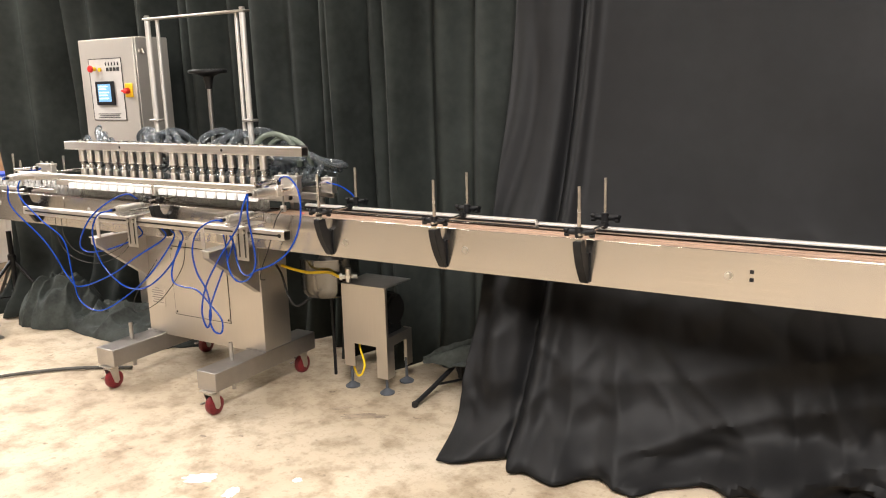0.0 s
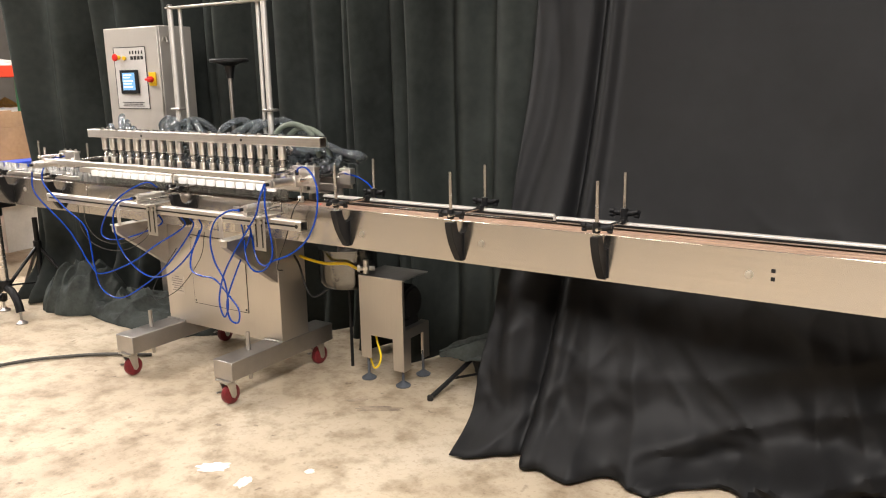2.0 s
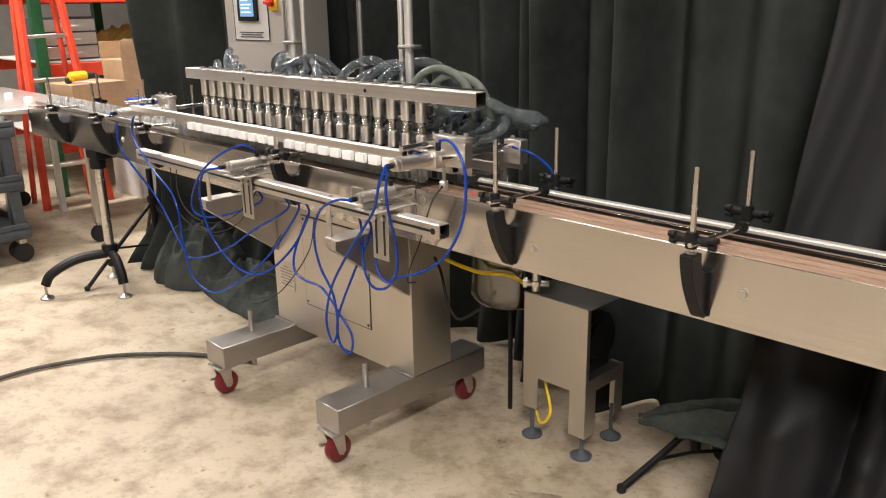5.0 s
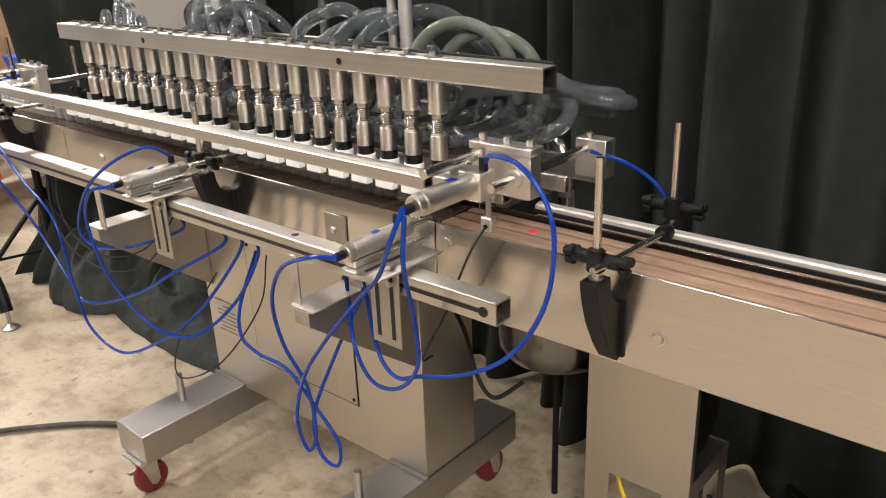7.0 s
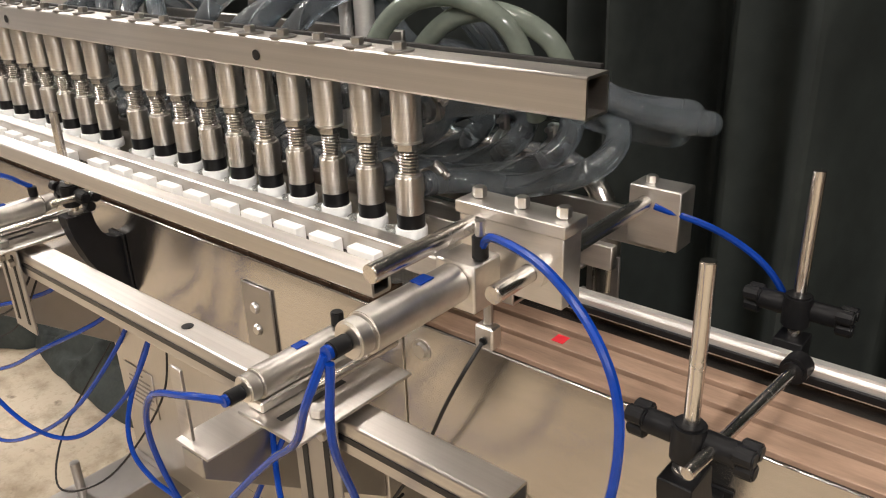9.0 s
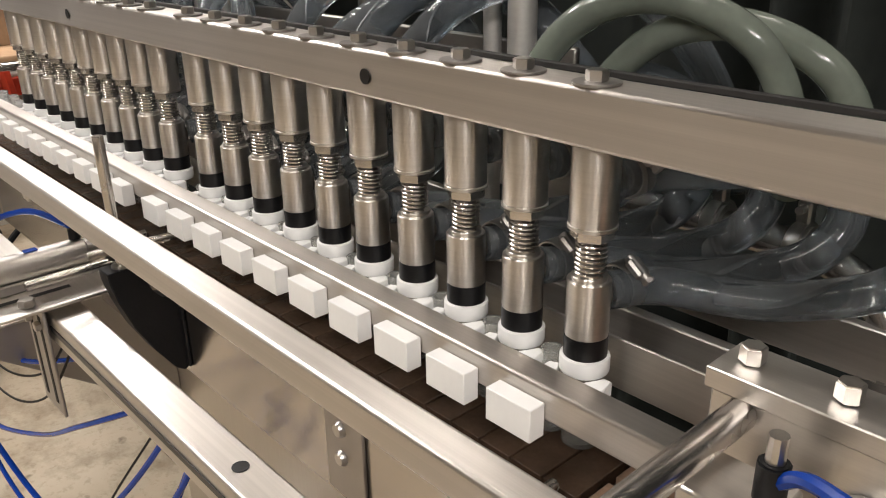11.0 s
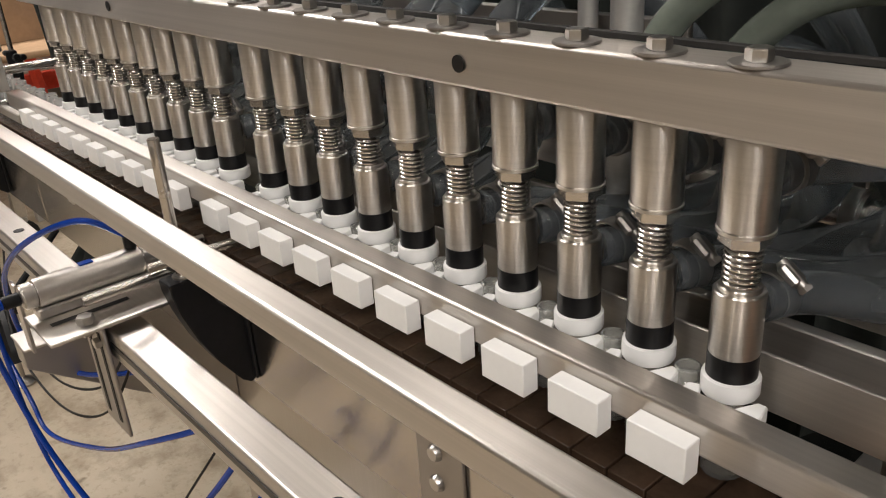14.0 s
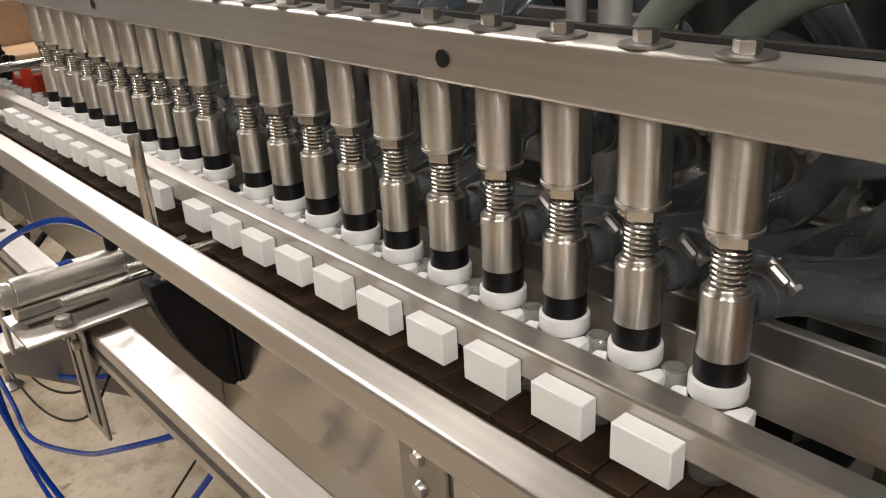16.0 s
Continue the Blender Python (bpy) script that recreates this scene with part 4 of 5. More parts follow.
def slot_clamp(x, label):
    th = thing("cylinder_clamp", (x, -0.15, 0.71), label, "clamp", "clamps on the slotted bar")
    pl = part("strap_plate", B(x - 0.034, x + 0.034, -0.1455, -0.1415, 0.705, 0.852, 0.0012), STEEL_D, th)
    for dx in (-0.017, 0.017):
        part("plate_slot", B(x + dx - 0.004, x + dx + 0.004, -0.1463, -0.1456, 0.72, 0.838, 0), RUBBER, pl)
    for dx in (-0.017, 0.017):
        part("bolt_head", hexbolt((x + dx, -0.1457, 0.826), 0.0068, 0.007, "-Y"), ZINC, pl)
    part("top_plate", B(x - 0.045, x + 0.045, -0.2, -0.045, 0.8525, 0.8565, 0.001), STEEL_X, th)
    part("plate_slot", B(x - 0.004, x + 0.004, -0.185, -0.1, 0.8566, 0.857, 0), RUBBER, th)
    part("bolt_head", hexbolt((x + 0.024, -0.156, 0.857), 0.0095, 0.009), ZINC, th)
    cyl = part("air_cylinder", C((x - 0.03, -0.185, 0.885), (x - 0.03, -0.068, 0.885), 0.0165, 26, bev=0.001), ALU, th)
    part("end_cap", C((x - 0.03, -0.2, 0.885), (x - 0.03, -0.1855, 0.885), 0.0145, 20, bev=0.002), ALU, cyl)
    part("mark_band", B(x - 0.035, x - 0.025, -0.135, -0.12, 0.901, 0.9022, 0), BLUE, cyl, "blue printed mark")
    part("front_cap", C((x - 0.03, -0.0675, 0.885), (x - 0.03, -0.045, 0.885), 0.0135, 20, bev=0.002), STEEL_D, cyl)
    part("side_rod", C((x + 0.008, -0.15, 0.874), (x + 0.008, -0.03, 0.874), 0.006, 14, bev=0.0006), POLISH, th)
    part("stop_rod", C((x - 0.03, -0.0445, 0.885), (x - 0.03, 0.012, 0.885), 0.0048, 12), POLISH, th)
    part("saddle", B(x - 0.042, x - 0.018, -0.19, -0.06, 0.857, 0.8695, 0.002), ALU, th)
    fitting(x - 0.03, -0.2005, 0.885, th)
    part("air_fitting", C((x - 0.03, -0.075, 0.9015), (x - 0.03, -0.075, 0.917), 0.007, 12, bev=0.001), BLACKP, th)
    return th


slot_clamp(0.075, "small air cylinder on a slotted steel clamp plate")
slot_clamp(-0.615, "small air cylinder on a slotted steel clamp plate")

# ---------------- blue air tubes ----------------
TUBES = [
    [(0.224, -0.058, 1.03), (0.25, -0.075, 1.05), (0.33, -0.12, 1.06), (0.385, -0.14, 1.03), (0.41, -0.15, 0.98), (0.403, -0.15, 0.895), (0.371, -0.15, 0.82), (0.318, -0.15, 0.756), (0.238, -0.15, 0.705), (0.149, -0.15, 0.671), (0.088, -0.14, 0.642), (0.03, -0.12, 0.65), (-0.02, -0.09, 0.69), (-0.04, -0.04, 0.74)],
    [(0.205, -0.228, 0.996), (0.19, -0.24, 0.95), (0.13, -0.21, 0.87), (0.055, -0.19, 0.80), (-0.047, -0.18, 0.69), (-0.136, -0.17, 0.575), (-0.185, -0.16, 0.456), (-0.172, -0.15, 0.382), (-0.142, -0.15, 0.44), (-0.142, -0.16, 0.55), (-0.172, -0.18, 0.64), (-0.164, -0.2, 0.74), (-0.1, -0.22, 0.83), (0.0, -0.235, 0.88), (0.045, -0.22, 0.885)],
    [(0.21, -0.228, 0.99), (0.2, -0.225, 0.91), (0.172, -0.18, 0.80), (0.157, -0.16, 0.70), (0.1, -0.15, 0.63), (0.023, -0.14, 0.612), (-0.05, -0.11, 0.65), (-0.09, -0.06, 0.72)],
    [(-0.645, -0.075, 0.917), (-0.66, -0.12, 0.945), (-0.75, -0.16, 0.905), (-0.87, -0.17, 0.83), (-0.97, -0.16, 0.735), (-1.0, -0.15, 0.672), (-0.94, -0.14, 0.652), (-0.8, -0.12, 0.68), (-0.64, -0.09, 0.73)],
    [(-1.40, -0.05, 1.03), (-1.5, -0.09, 0.995), (-1.49, -0.13, 0.9), (-1.28, -0.16, 0.79), (-1.1, -0.17, 0.70), (-1.065, -0.17, 0.52), (-1.04, -0.16, 0.40), (-0.91, -0.15, 0.365), (-0.72, -0.14, 0.455), (-0.55, -0.12, 0.58), (-0.42, -0.09, 0.745)],
    [(-1.46, -0.2, 0.96), (-1.45, -0.2, 0.85), (-1.25, -0.17, 0.68), (-1.13, -0.15, 0.51), (-1.04, -0.15, 0.472), (-0.82, -0.13, 0.55), (-0.64, -0.12, 0.65), (-0.48, -0.09, 0.77)],
    [(-0.645, -0.222, 0.885), (-0.72, -0.24, 0.86), (-0.80, -0.22, 0.76), (-0.78, -0.2, 0.62), (-0.68, -0.17, 0.52), (-0.56, -0.14, 0.52), (-0.44, -0.1, 0.62), (-0.36, -0.06, 0.74)],
    [(-0.42, -0.04, 0.73), (-0.42, -0.1, 0.62), (-0.40, -0.12, 0.56), (-0.33, -0.13, 0.545), (-0.24, -0.13, 0.54), (-0.16, -0.13, 0.48), (-0.10, -0.13, 0.42), (-0.11, -0.13, 0.36), (-0.16, -0.13, 0.37), (-0.18, -0.12, 0.45), (-0.12, -0.1, 0.6), (-0.05, -0.05, 0.73)],
    [(0.265, 0.19, 1.0), (0.33, 0.2, 0.985), (0.38, 0.21, 0.955), (0.41, 0.21, 0.915), (0.42, 0.2, 0.88)],
]
for pts in TUBES:
    ex, ey, ez = pts[-1]
    if -0.1 <= ey < 0 and ez > 0.7 and ez < 0.8:
        pts[-1:] = [(ex, -0.080, 0.745), (ex, -0.088, 0.79), (ex, -0.0925, 0.818)]
    single("air_tube", tube(pts, 0.0038, 8, 8), BLUE, "glossy blue plastic air tube hanging in loops", "tube", "blue air tubes")
single("cable", tube([(-0.62, -0.02, 0.62), (-0.7, -0.1, 0.45), (-0.62, -0.16, 0.4), (-0.5, -0.12, 0.46), (-0.42, -0.05, 0.6), (-0.4, -0.03, 0.72)], 0.0018, 6, 8), RUBBER, "thin black cable hanging under the conveyor", "cable")

for pts in ([(-0.66, -0.09, 0.79), (-0.74, -0.12, 0.69), (-0.90, -0.14, 0.635), (-1.06, -0.14, 0.65), (-1.17, -0.12, 0.71), (-1.22, -0.09, 0.79)], [(-0.64, -0.09, 0.79), (-0.71, -0.13, 0.67), (-0.88, -0.15, 0.605), (-1.08, -0.15, 0.62), (-1.22, -0.12, 0.69), (-1.27, -0.09, 0.79)]):
    single("cable", tube(pts, 0.0018, 6, 8), RUBBER, "thin black sensor cable looped below the slotted bar", "cable", "sensor cables")

# ---------------- steel product pipe ----------------
pp = thing("product_pipe", (0.1, 0.24, 0.9), "polished bent steel pipe with clamp joints", "pipe")
part("pipe", tube([(-0.137, 0.27, 1.006), (-0.05, 0.27, 1.006), (0.075, 0.27, 1.005), (0.11, 0.268, 1.002), (0.148, 0.262, 0.986), (0.17, 0.257, 0.957), (0.174, 0.255, 0.92), (0.174, 0.255, 0.85)], 0.0145, 16, 8), POLISH, pp)
for x, z in ((0.085, 1.005), (0.01, 1.006)):
    cl = C((x - 0.008, 0.27, z), (x + 0.008, 0.27, z), 0.0235, 24, bev=0.003)
    B(x - 0.006, x + 0.006, 0.264, 0.276, z + 0.022, z + 0.042, 0.002, bm=cl)
    C((x, 0.255, z + 0.036), (x, 0.29, z + 0.036), 0.0035, 10, bm=cl)
    part("clamp_joint", cl, ZINC, pp)
part("braided_sleeve", C((0.174, 0.255, 0.885), (0.174, 0.255, 0.93), 0.019, 20, bev=0.002), STEEL_D, pp)
part("pipe_bracket", B(0.152, 0.197, 0.25, 0.2545, 0.80, 0.9, 0.001), STEEL_D, pp)

# ---------------- control cabinet ----------------
cc = thing("control_cabinet", (-1.53, 0.6, 0), "stainless control cabinet with touchscreen and red stop button", "cabinet")
part("enclosure", B(-1.767, -1.292, 0.518, 0.74, 1.02, 1.694, 0.003), CABINET, cc)
door = part("door", B(-1.765, -1.294, 0.503, 0.5165, 1.022, 1.692, 0.003), CABINET, cc)
ov = part("panel_overlay", B(-1.683, -1.405, 0.5005, 0.5025, 1.245, 1.583, 0.001), PANEL, door, "pale printed control panel")
part("post", B(-1.58, -1.48, 0.6, 0.7, 0.012, 1.019, 0.003), STEEL_D, cc)
part("foot_plate", B(-1.68, -1.38, 0.52, 0.78, 0.0, 0.0115, 0.002), STEEL_D, cc)
for a, b, c, d in ((-1.684, -1.404, 1.583, 1.5865), (-1.684, -1.404, 1.2415, 1.245), (-1.6865, -1.683, 1.2415, 1.5865), (-1.405, -1.4015, 1.2415, 1.5865)):
    part("panel_border", B(a, b, 0.4995, 0.5024, c, d, 0), INK, door)
part("screen_bezel", B(-1.635, -1.475, 0.489, 0.5, 1.327, 1.46, 0.003), BLACKP, door)
part("screen", B(-1.61, -1.50, 0.4875, 0.4888, 1.347, 1.444, 0.0), SCREEN, door, "lit blue touchscreen")
for i, (w, z) in enumerate(((0.075, 1.428), (0.06, 1.414), (0.085, 1.395), (0.07, 1.38), (0.08, 1.362))):
    part("screen_line", B(-1.6, -1.6 + w, 0.4866, 0.4873, z, z + 0.006, 0), SCREENW, door)
es = part("stop_button", C((-1.635, 0.4998, 1.53), (-1.635, 0.475, 1.53), 0.012, 18), YELLOWP, door, "yellow button base")
part("stop_button_cap", lathe([(0, 0.016), (0.016, 0.013), (0.021, 0.006), (0.020, 0), (0, 0)], (-1.635, 0.4748, 1.53), 22, axis="Y"), REDP, door, "red mushroom stop button")
part("push_button", C((-1.585, 0.4998, 1.525), (-1.585, 0.488, 1.525), 0.011, 16, bev=0.001), YELLOWP, door)
part("switch_plate", B(-1.385, -1.325, 0.495, 0.5025, 1.37, 1.445, 0.002), YELLOWP, door, "yellow switch plate")
part("switch_knob", C((-1.357, 0.4945, 1.405), (-1.357, 0.468, 1.405), 0.018, 18, r2=0.015, bev=0.002), REDP, door, "red rotary knob")
part("switch_lever", B(-1.384, -1.33, 0.466, 0.4825, 1.399, 1.411, 0.002), REDP, door)
for i in range(5):
    x = -1.535 + i * 0.026
    lg = C((x, 0.4988, 1.560), (x, 0.5, 1.560), 0.005, 12)
    B(x - 0.005, x + 0.005, 0.4988, 0.5, 1.545, 1.556, 0, bm=lg)
    part("emblem", lg, INK, door)
for i in range(4):
    part("emblem_bar", B(-1.535 + i * 0.03, -1.513 + i * 0.03, 0.4988, 0.5, 1.515, 1.535, 0), INK, door)
for w, z in ((0.2, 1.276), (0.17, 1.266), (0.19, 1.256)):
    part("print_line", B(-1.545 - w / 2, -1.545 + w / 2, 0.4988, 0.5, z, z + 0.004, 0), INK, door)
for z in (1.62, 1.12):
    lt = B(-1.2915, -1.282, 0.535, 0.575, z - 0.012, z + 0.012, 0.002)
    C((-1.2815, 0.555, z + 0.012), (-1.27, 0.555, z - 0.016), 0.006, 10, bm=lt)
    part("latch", lt, ZINC, cc)

# ---------------- conveyor drive stand ----------------
ds = thing("drive_stand", (0.32, 0.45, 0), "folded steel drive stand on levelling feet beside the machine", "stand")
part("front_plate", prism([(0.19, 0.508), (0.436, 0.508), (0.436, 0.075), (0.376, 0.075), (0.376, 0.225), (0.25, 0.225), (0.25, 0.11), (0.19, 0.11)], 0.343, 0.346), STEEL_Z, ds)
part("side_plate", prism([(0.3465, 0.508), (0.36, 0.508), (0.36, 0.27), (0.55, 0.27), (0.55, 0.095), (0.505, 0.095), (0.505, 0.225), (0.40, 0.225), (0.40, 0.075), (0.3465, 0.075)], 0.433, 0.436, "X"), STEEL_Z, ds)
part("back_leg", B(0.39, 0.432, 0.547, 0.55, 0.095, 0.27, 0.0005), STEEL_Z, ds)
part("shelf", B(0.19, 0.432, 0.3465, 0.546, 0.262, 0.266, 0.0005), STEEL_D, ds)
part("top_plate", B(0.185, 0.44, 0.3465, 0.55, 0.505, 0.509, 0.0008), STEEL_D, ds)
for x, y in ((0.415, 0.362), (0.215, 0.362), (0.412, 0.53)):
    part("foot", lathe([(0, 0), (0.034, 0), (0.035, 0.006), (0.026, 0.012), (0.012, 0.022), (0.0065, 0.026), (0.0065, 0.12), (0, 0.12)], (x, y, 0.0), 22), GREYP, ds)
mt = thing("drive_motor", (0.32, 0.46, 0.267), "black finned electric motor on the drive stand", "motor")
part("motor_body", C((0.24, 0.46, 0.375), (0.415, 0.46, 0.375), 0.078, 28, bev=0.012), DARKMOTOR, mt)
for i in range(14):
    a = radians(i * 25.7)
    part("fin", B(0.26, 0.4, 0.4575 + 0.082 * math.cos(a), 0.4625 + 0.082 * math.cos(a), 0.3725 + 0.082 * math.sin(a), 0.3775 + 0.082 * math.sin(a), 0.001), DARKMOTOR, mt)
part("motor_foot", B(0.26, 0.4, 0.40, 0.52, 0.2665, 0.3, 0.003), DARKMOTOR, mt)
gb = thing("gearbox", (0.1, 0.36, 0.4), "dull steel gearbox hanging under the conveyor", "gearbox")
part("housing", lathe([(0, 0.0), (0.09, 0.002), (0.122, 0.012), (0.138, 0.034), (0.141, 0.06), (0.141, 0.19), (0.145, 0.192), (0.145, 0.2), (0, 0.2)], (0.042, 0.45, 0.41), 48), DARKPAN, gb)
part("neck", C((0.042, 0.45, 0.6105), (0.042, 0.45, 0.70), 0.05, 24, bev=0.003), STEEL_D, gb)
part("drive_arm", B(0.014, 0.07, 0.1355, 0.48, 0.7005, 0.72, 0.003), STEEL_D, gb)
part("support_post", C((0.042, 0.45, 0.0), (0.042, 0.45, 0.409), 0.008, 14), BLACKP, gb)
vf = thing("pipe_fitting", (0.2, 0.33, 0.51), "chrome threaded pipe fitting on the drive stand", "fitting")
part("fitting_body", C((0.215, 0.37, 0.5095), (0.215, 0.37, 0.575), 0.014, 18, bev=0.001), ZINC, vf)
part("hex_nut", C((0.215, 0.37, 0.53), (0.215, 0.37, 0.545), 0.021, 6, bev=0.001), ZINC, vf)
part("side_branch", C((0.19, 0.352, 0.535), (0.25, 0.392, 0.535), 0.011, 14, bev=0.001), ZINC, vf)
part("side_nut", C((0.182, 0.3465, 0.535), (0.192, 0.3535, 0.535), 0.018, 6, bev=0.001), ZINC, vf)
single("yellow_cable", tube([(-0.074, 0.24, 0.590), (-0.02, 0.255, 0.573), (0.055, 0.272, 0.561), (0.11, 0.295, 0.562), (0.145, 0.318, 0.560), (0.170, 0.335, 0.545), (0.184, 0.346, 0.535)], 0.0068, 10, 8), YELLOWC, "yellow jacketed cable running to the drive stand", "cable")
single("yellow_cable", tube([(0.235, 0.40, 0.262), (0.255, 0.38, 0.19), (0.282, 0.365, 0.15), (0.291, 0.36, 0.114), (0.275, 0.36, 0.074), (0.25, 0.362, 0.058), (0.215, 0.39, 0.064), (0.185, 0.41, 0.09)], 0.005, 10, 8), YELLOWC, "yellow cable loop hanging beneath the drive stand", "cable")
single("cable", tube([(-0.07, 0.2, 0.6), (-0.02, 0.18, 0.56), (0.02, 0.17, 0.47), (0.05, 0.19, 0.42), (0.09, 0.24, 0.45)], 0.005, 8, 8), RUBBER, "black cable hanging beside the pedestal", "cable")

# ---------------- tripod stands of the curtain, floor cable, marks ----------------


def tripod(x, y, feet, label, tall, hub):
    th = thing("curtain_stand", (x, y, 0), label, "tripod stand", "curtain stands")
    part("pole", C((x, y, 0.06), (x, y, tall), 0.016, 14), BLACKP, th)
    part("leg_collar", C((x, y, hub - 0.04), (x, y, hub + 0.03), 0.026, 16, bev=0.004), BLACKP, th)
    for fx, fy in feet:
        part("leg", tube([(x, y, hub), (x + (fx - x) * 0.5, y + (fy - y) * 0.5, hub * 0.52), (fx, fy, 0.012)], 0.011, 8, 3), BLACKP, th)
        part("brace", C((x, y, hub * 0.33), (x + (fx - x) * 0.55, y + (fy - y) * 0.55, hub * 0.46), 0.006, 8), BLACKP, th)
        part("foot", C((fx, fy, 0.0), (fx, fy, 0.024), 0.014, 12, bev=0.003), RUBBER, th)
    return th


tripod(0.70, 0.56, ((0.617, 0.285), (0.45, 0.85), (1.0, 0.8)), "black tripod curtain stand with spread legs", 0.2, 0.15)
tripod(-2.50, 0.37, ((-2.36, -0.095), (-2.25, 0.5), (-2.95, 0.5)), "black tripod curtain stand with spread legs", 0.55, 0.37)
tl = thing("draped_cloth", (0.7, 0.5, 0.2), "dark grey cloth draped over the tripod legs", "cloth")
bm = bmesh.new()
n, g = 70, []
for j in range(n + 1):
    v = j / n
    row = []
    for i in range(n + 1):
        u = i / n
        wid = 0.12 + 0.88 * u ** 0.8
        hump = math.sin(math.pi * min(1.0, v * 1.25)) if v < 0.8 else 0.0
        y = 0.43 + 0.03 * u + 0.24 * v * wid
        z = 0.145 - 0.045 * u + wid * (0.20 * math.sin(math.pi * (0.08 + 0.8 * v)) ** 0.8) - 0.03 * u * u
        fold = abs(math.sin(v * 8.5 - 1.2 * u + 1.5 * noise.noise((u * 2, v * 2, 3)))) ** 0.6
        z += 0.06 * wid * (fold - 0.6) + 0.010 * noise.noise((u * 7, v * 9, 8))
        y -= 0.03 * wid * (fold - 0.6)
        row.append(bm.verts.new((0.575 + 0.34 * u + 0.03 * noise.noise((v * 4, 2, 0)), y, z)))
    g.append(row)
for j in range(n):
    for i in range(n):
        bm.faces.new((g[j][i], g[j][i + 1], g[j + 1][i + 1], g[j + 1][i]))
cl = part("cloth", bm, CLOTHGREY, tl)
cl.data.set_sharp_from_angle(angle=math.pi)
cl.modifiers.new("cloth", "SOLIDIFY").thickness = 0.006
single("floor_cable", tube([(-0.95, 0.02, 0.012), (-1.18, -0.107, 0.012), (-1.33, -0.24, 0.012), (-1.45, -0.39, 0.012), (-1.54, -0.62, 0.012), (-1.56, -0.8, 0.012), (-1.65, -0.75, 0.012), (-1.75, -0.85, 0.012), (-2.2, -1.2, 0.012)], 0.0085, 10, 8), GREYRUB, "dusty grey power cable lying on the floor", "cable")
SPILL = mat("white_floor_residue", (0.74, 0.71, 0.65), 0.6, 0.0, 0.06, 20)
DARKMARK = mat("dark_floor_mark", (0.30, 0.24, 0.175), 0.5, 0.0, 0.25, 20)


def blot(cx, cy, r, material, seed, label, sx=1.0, sy=1.0, turn=0.0):
    bm = bmesh.new()
    vs = []
    for i in range(48):
        a = 2 * math.pi * i / 48
        k = r * (1 + 0.45 * noise.noise((2.2 * math.cos(a), 2.2 * math.sin(a), seed)) + 0.2 * noise.noise((6 * math.cos(a), 6 * math.sin(a), seed)))
        u, v = k * math.cos(a) * sx, k * math.sin(a) * sy
        vs.append(bm.verts.new((cx + u * math.cos(turn) - v * math.sin(turn), cy + u * math.sin(turn) + v * math.cos(turn), 0.0006)))
    top = bmesh.ops.extrude_face_region(bm, geom=[bm.faces.new(vs)])
    bmesh.ops.translate(bm, verts=[e for e in top["geom"] if isinstance(e, bmesh.types.BMVert)], vec=(0, 0, 0.0008))
    return single("floor_stain", bm, material, label, "stain", "floor stains")


blot(0.27, -0.64, 0.05, SPILL, 1, "dried white spill on the concrete floor", 1.2, 0.7, 0.6)
blot(0.45, -0.66, 0.03, SPILL, 2, "dried white spill on the concrete floor", 0.8, 1.3, 0.3)
blot(0.6, -0.48, 0.018, SPILL, 3, "dried white spill on the concrete floor")
blot(0.48, 0.1, 0.055, DARKMARK, 5, "dark brown streak on the concrete floor", 1.8, 0.5, 0.5)
blot(0.33, 0.12, 0.03, DARKMARK, 6, "dark brown streak on the concrete floor", 1.5, 0.5, 0.6)
blot(0.0, -0.377, 0.011, DARKMARK, 7, "small dark chip in the concrete floor", 1.5, 0.7)
blot(0.14, -0.3, 0.009, DARKMARK, 9, "small dark chip in the concrete floor", 1.5, 0.7)

# ---------------- far end: support leg, bench, rack, ladder, cart, boxes ----------------
sl = thing("conveyor_stand", (-2.31, -0.05, 0), "steel conveyor leg on a black arched foot", "conveyor stand")
part("pole", C((-2.31, 0.03, 0.16), (-2.31, 0.03, 0.68), 0.024, 20), POLISH, sl)
part("top_bracket", B(-2.37, -2.25, 0.0, 0.13, 0.6805, 0.7255, 0.004), BLACKP, sl)
part("top_clamp", C((-2.31, 0.03, 0.63), (-2.31, 0.03, 0.68), 0.038, 18, bev=0.003), BLACKP, sl)
part("lock_collar", C((-2.31, 0.03, 0.19), (-2.31, 0.03, 0.235), 0.04, 18, bev=0.004), BLACKP, sl)
for fx, fy in ((-2.395, -0.282), (-2.122, 0.0), (-2.489, 0.1)):
    part("arch", tube([(-2.31, 0.03, 0.19), (-2.31 + (fx + 2.31) * 0.5, 0.03 + (fy - 0.03) * 0.5, 0.18), (-2.31 + (fx + 2.31) * 0.88, 0.03 + (fy - 0.03) * 0.88, 0.125), (fx, fy, 0.07)], 0.024, 10, 6), BLACKP, sl)
    part("levelling_foot", lathe([(0, 0), (0.033, 0), (0.034, 0.006), (0.022, 0.014), (0.007, 0.022), (0.007, 0.085), (0, 0.085)], (fx, fy, 0), 20), STEEL_D, sl)

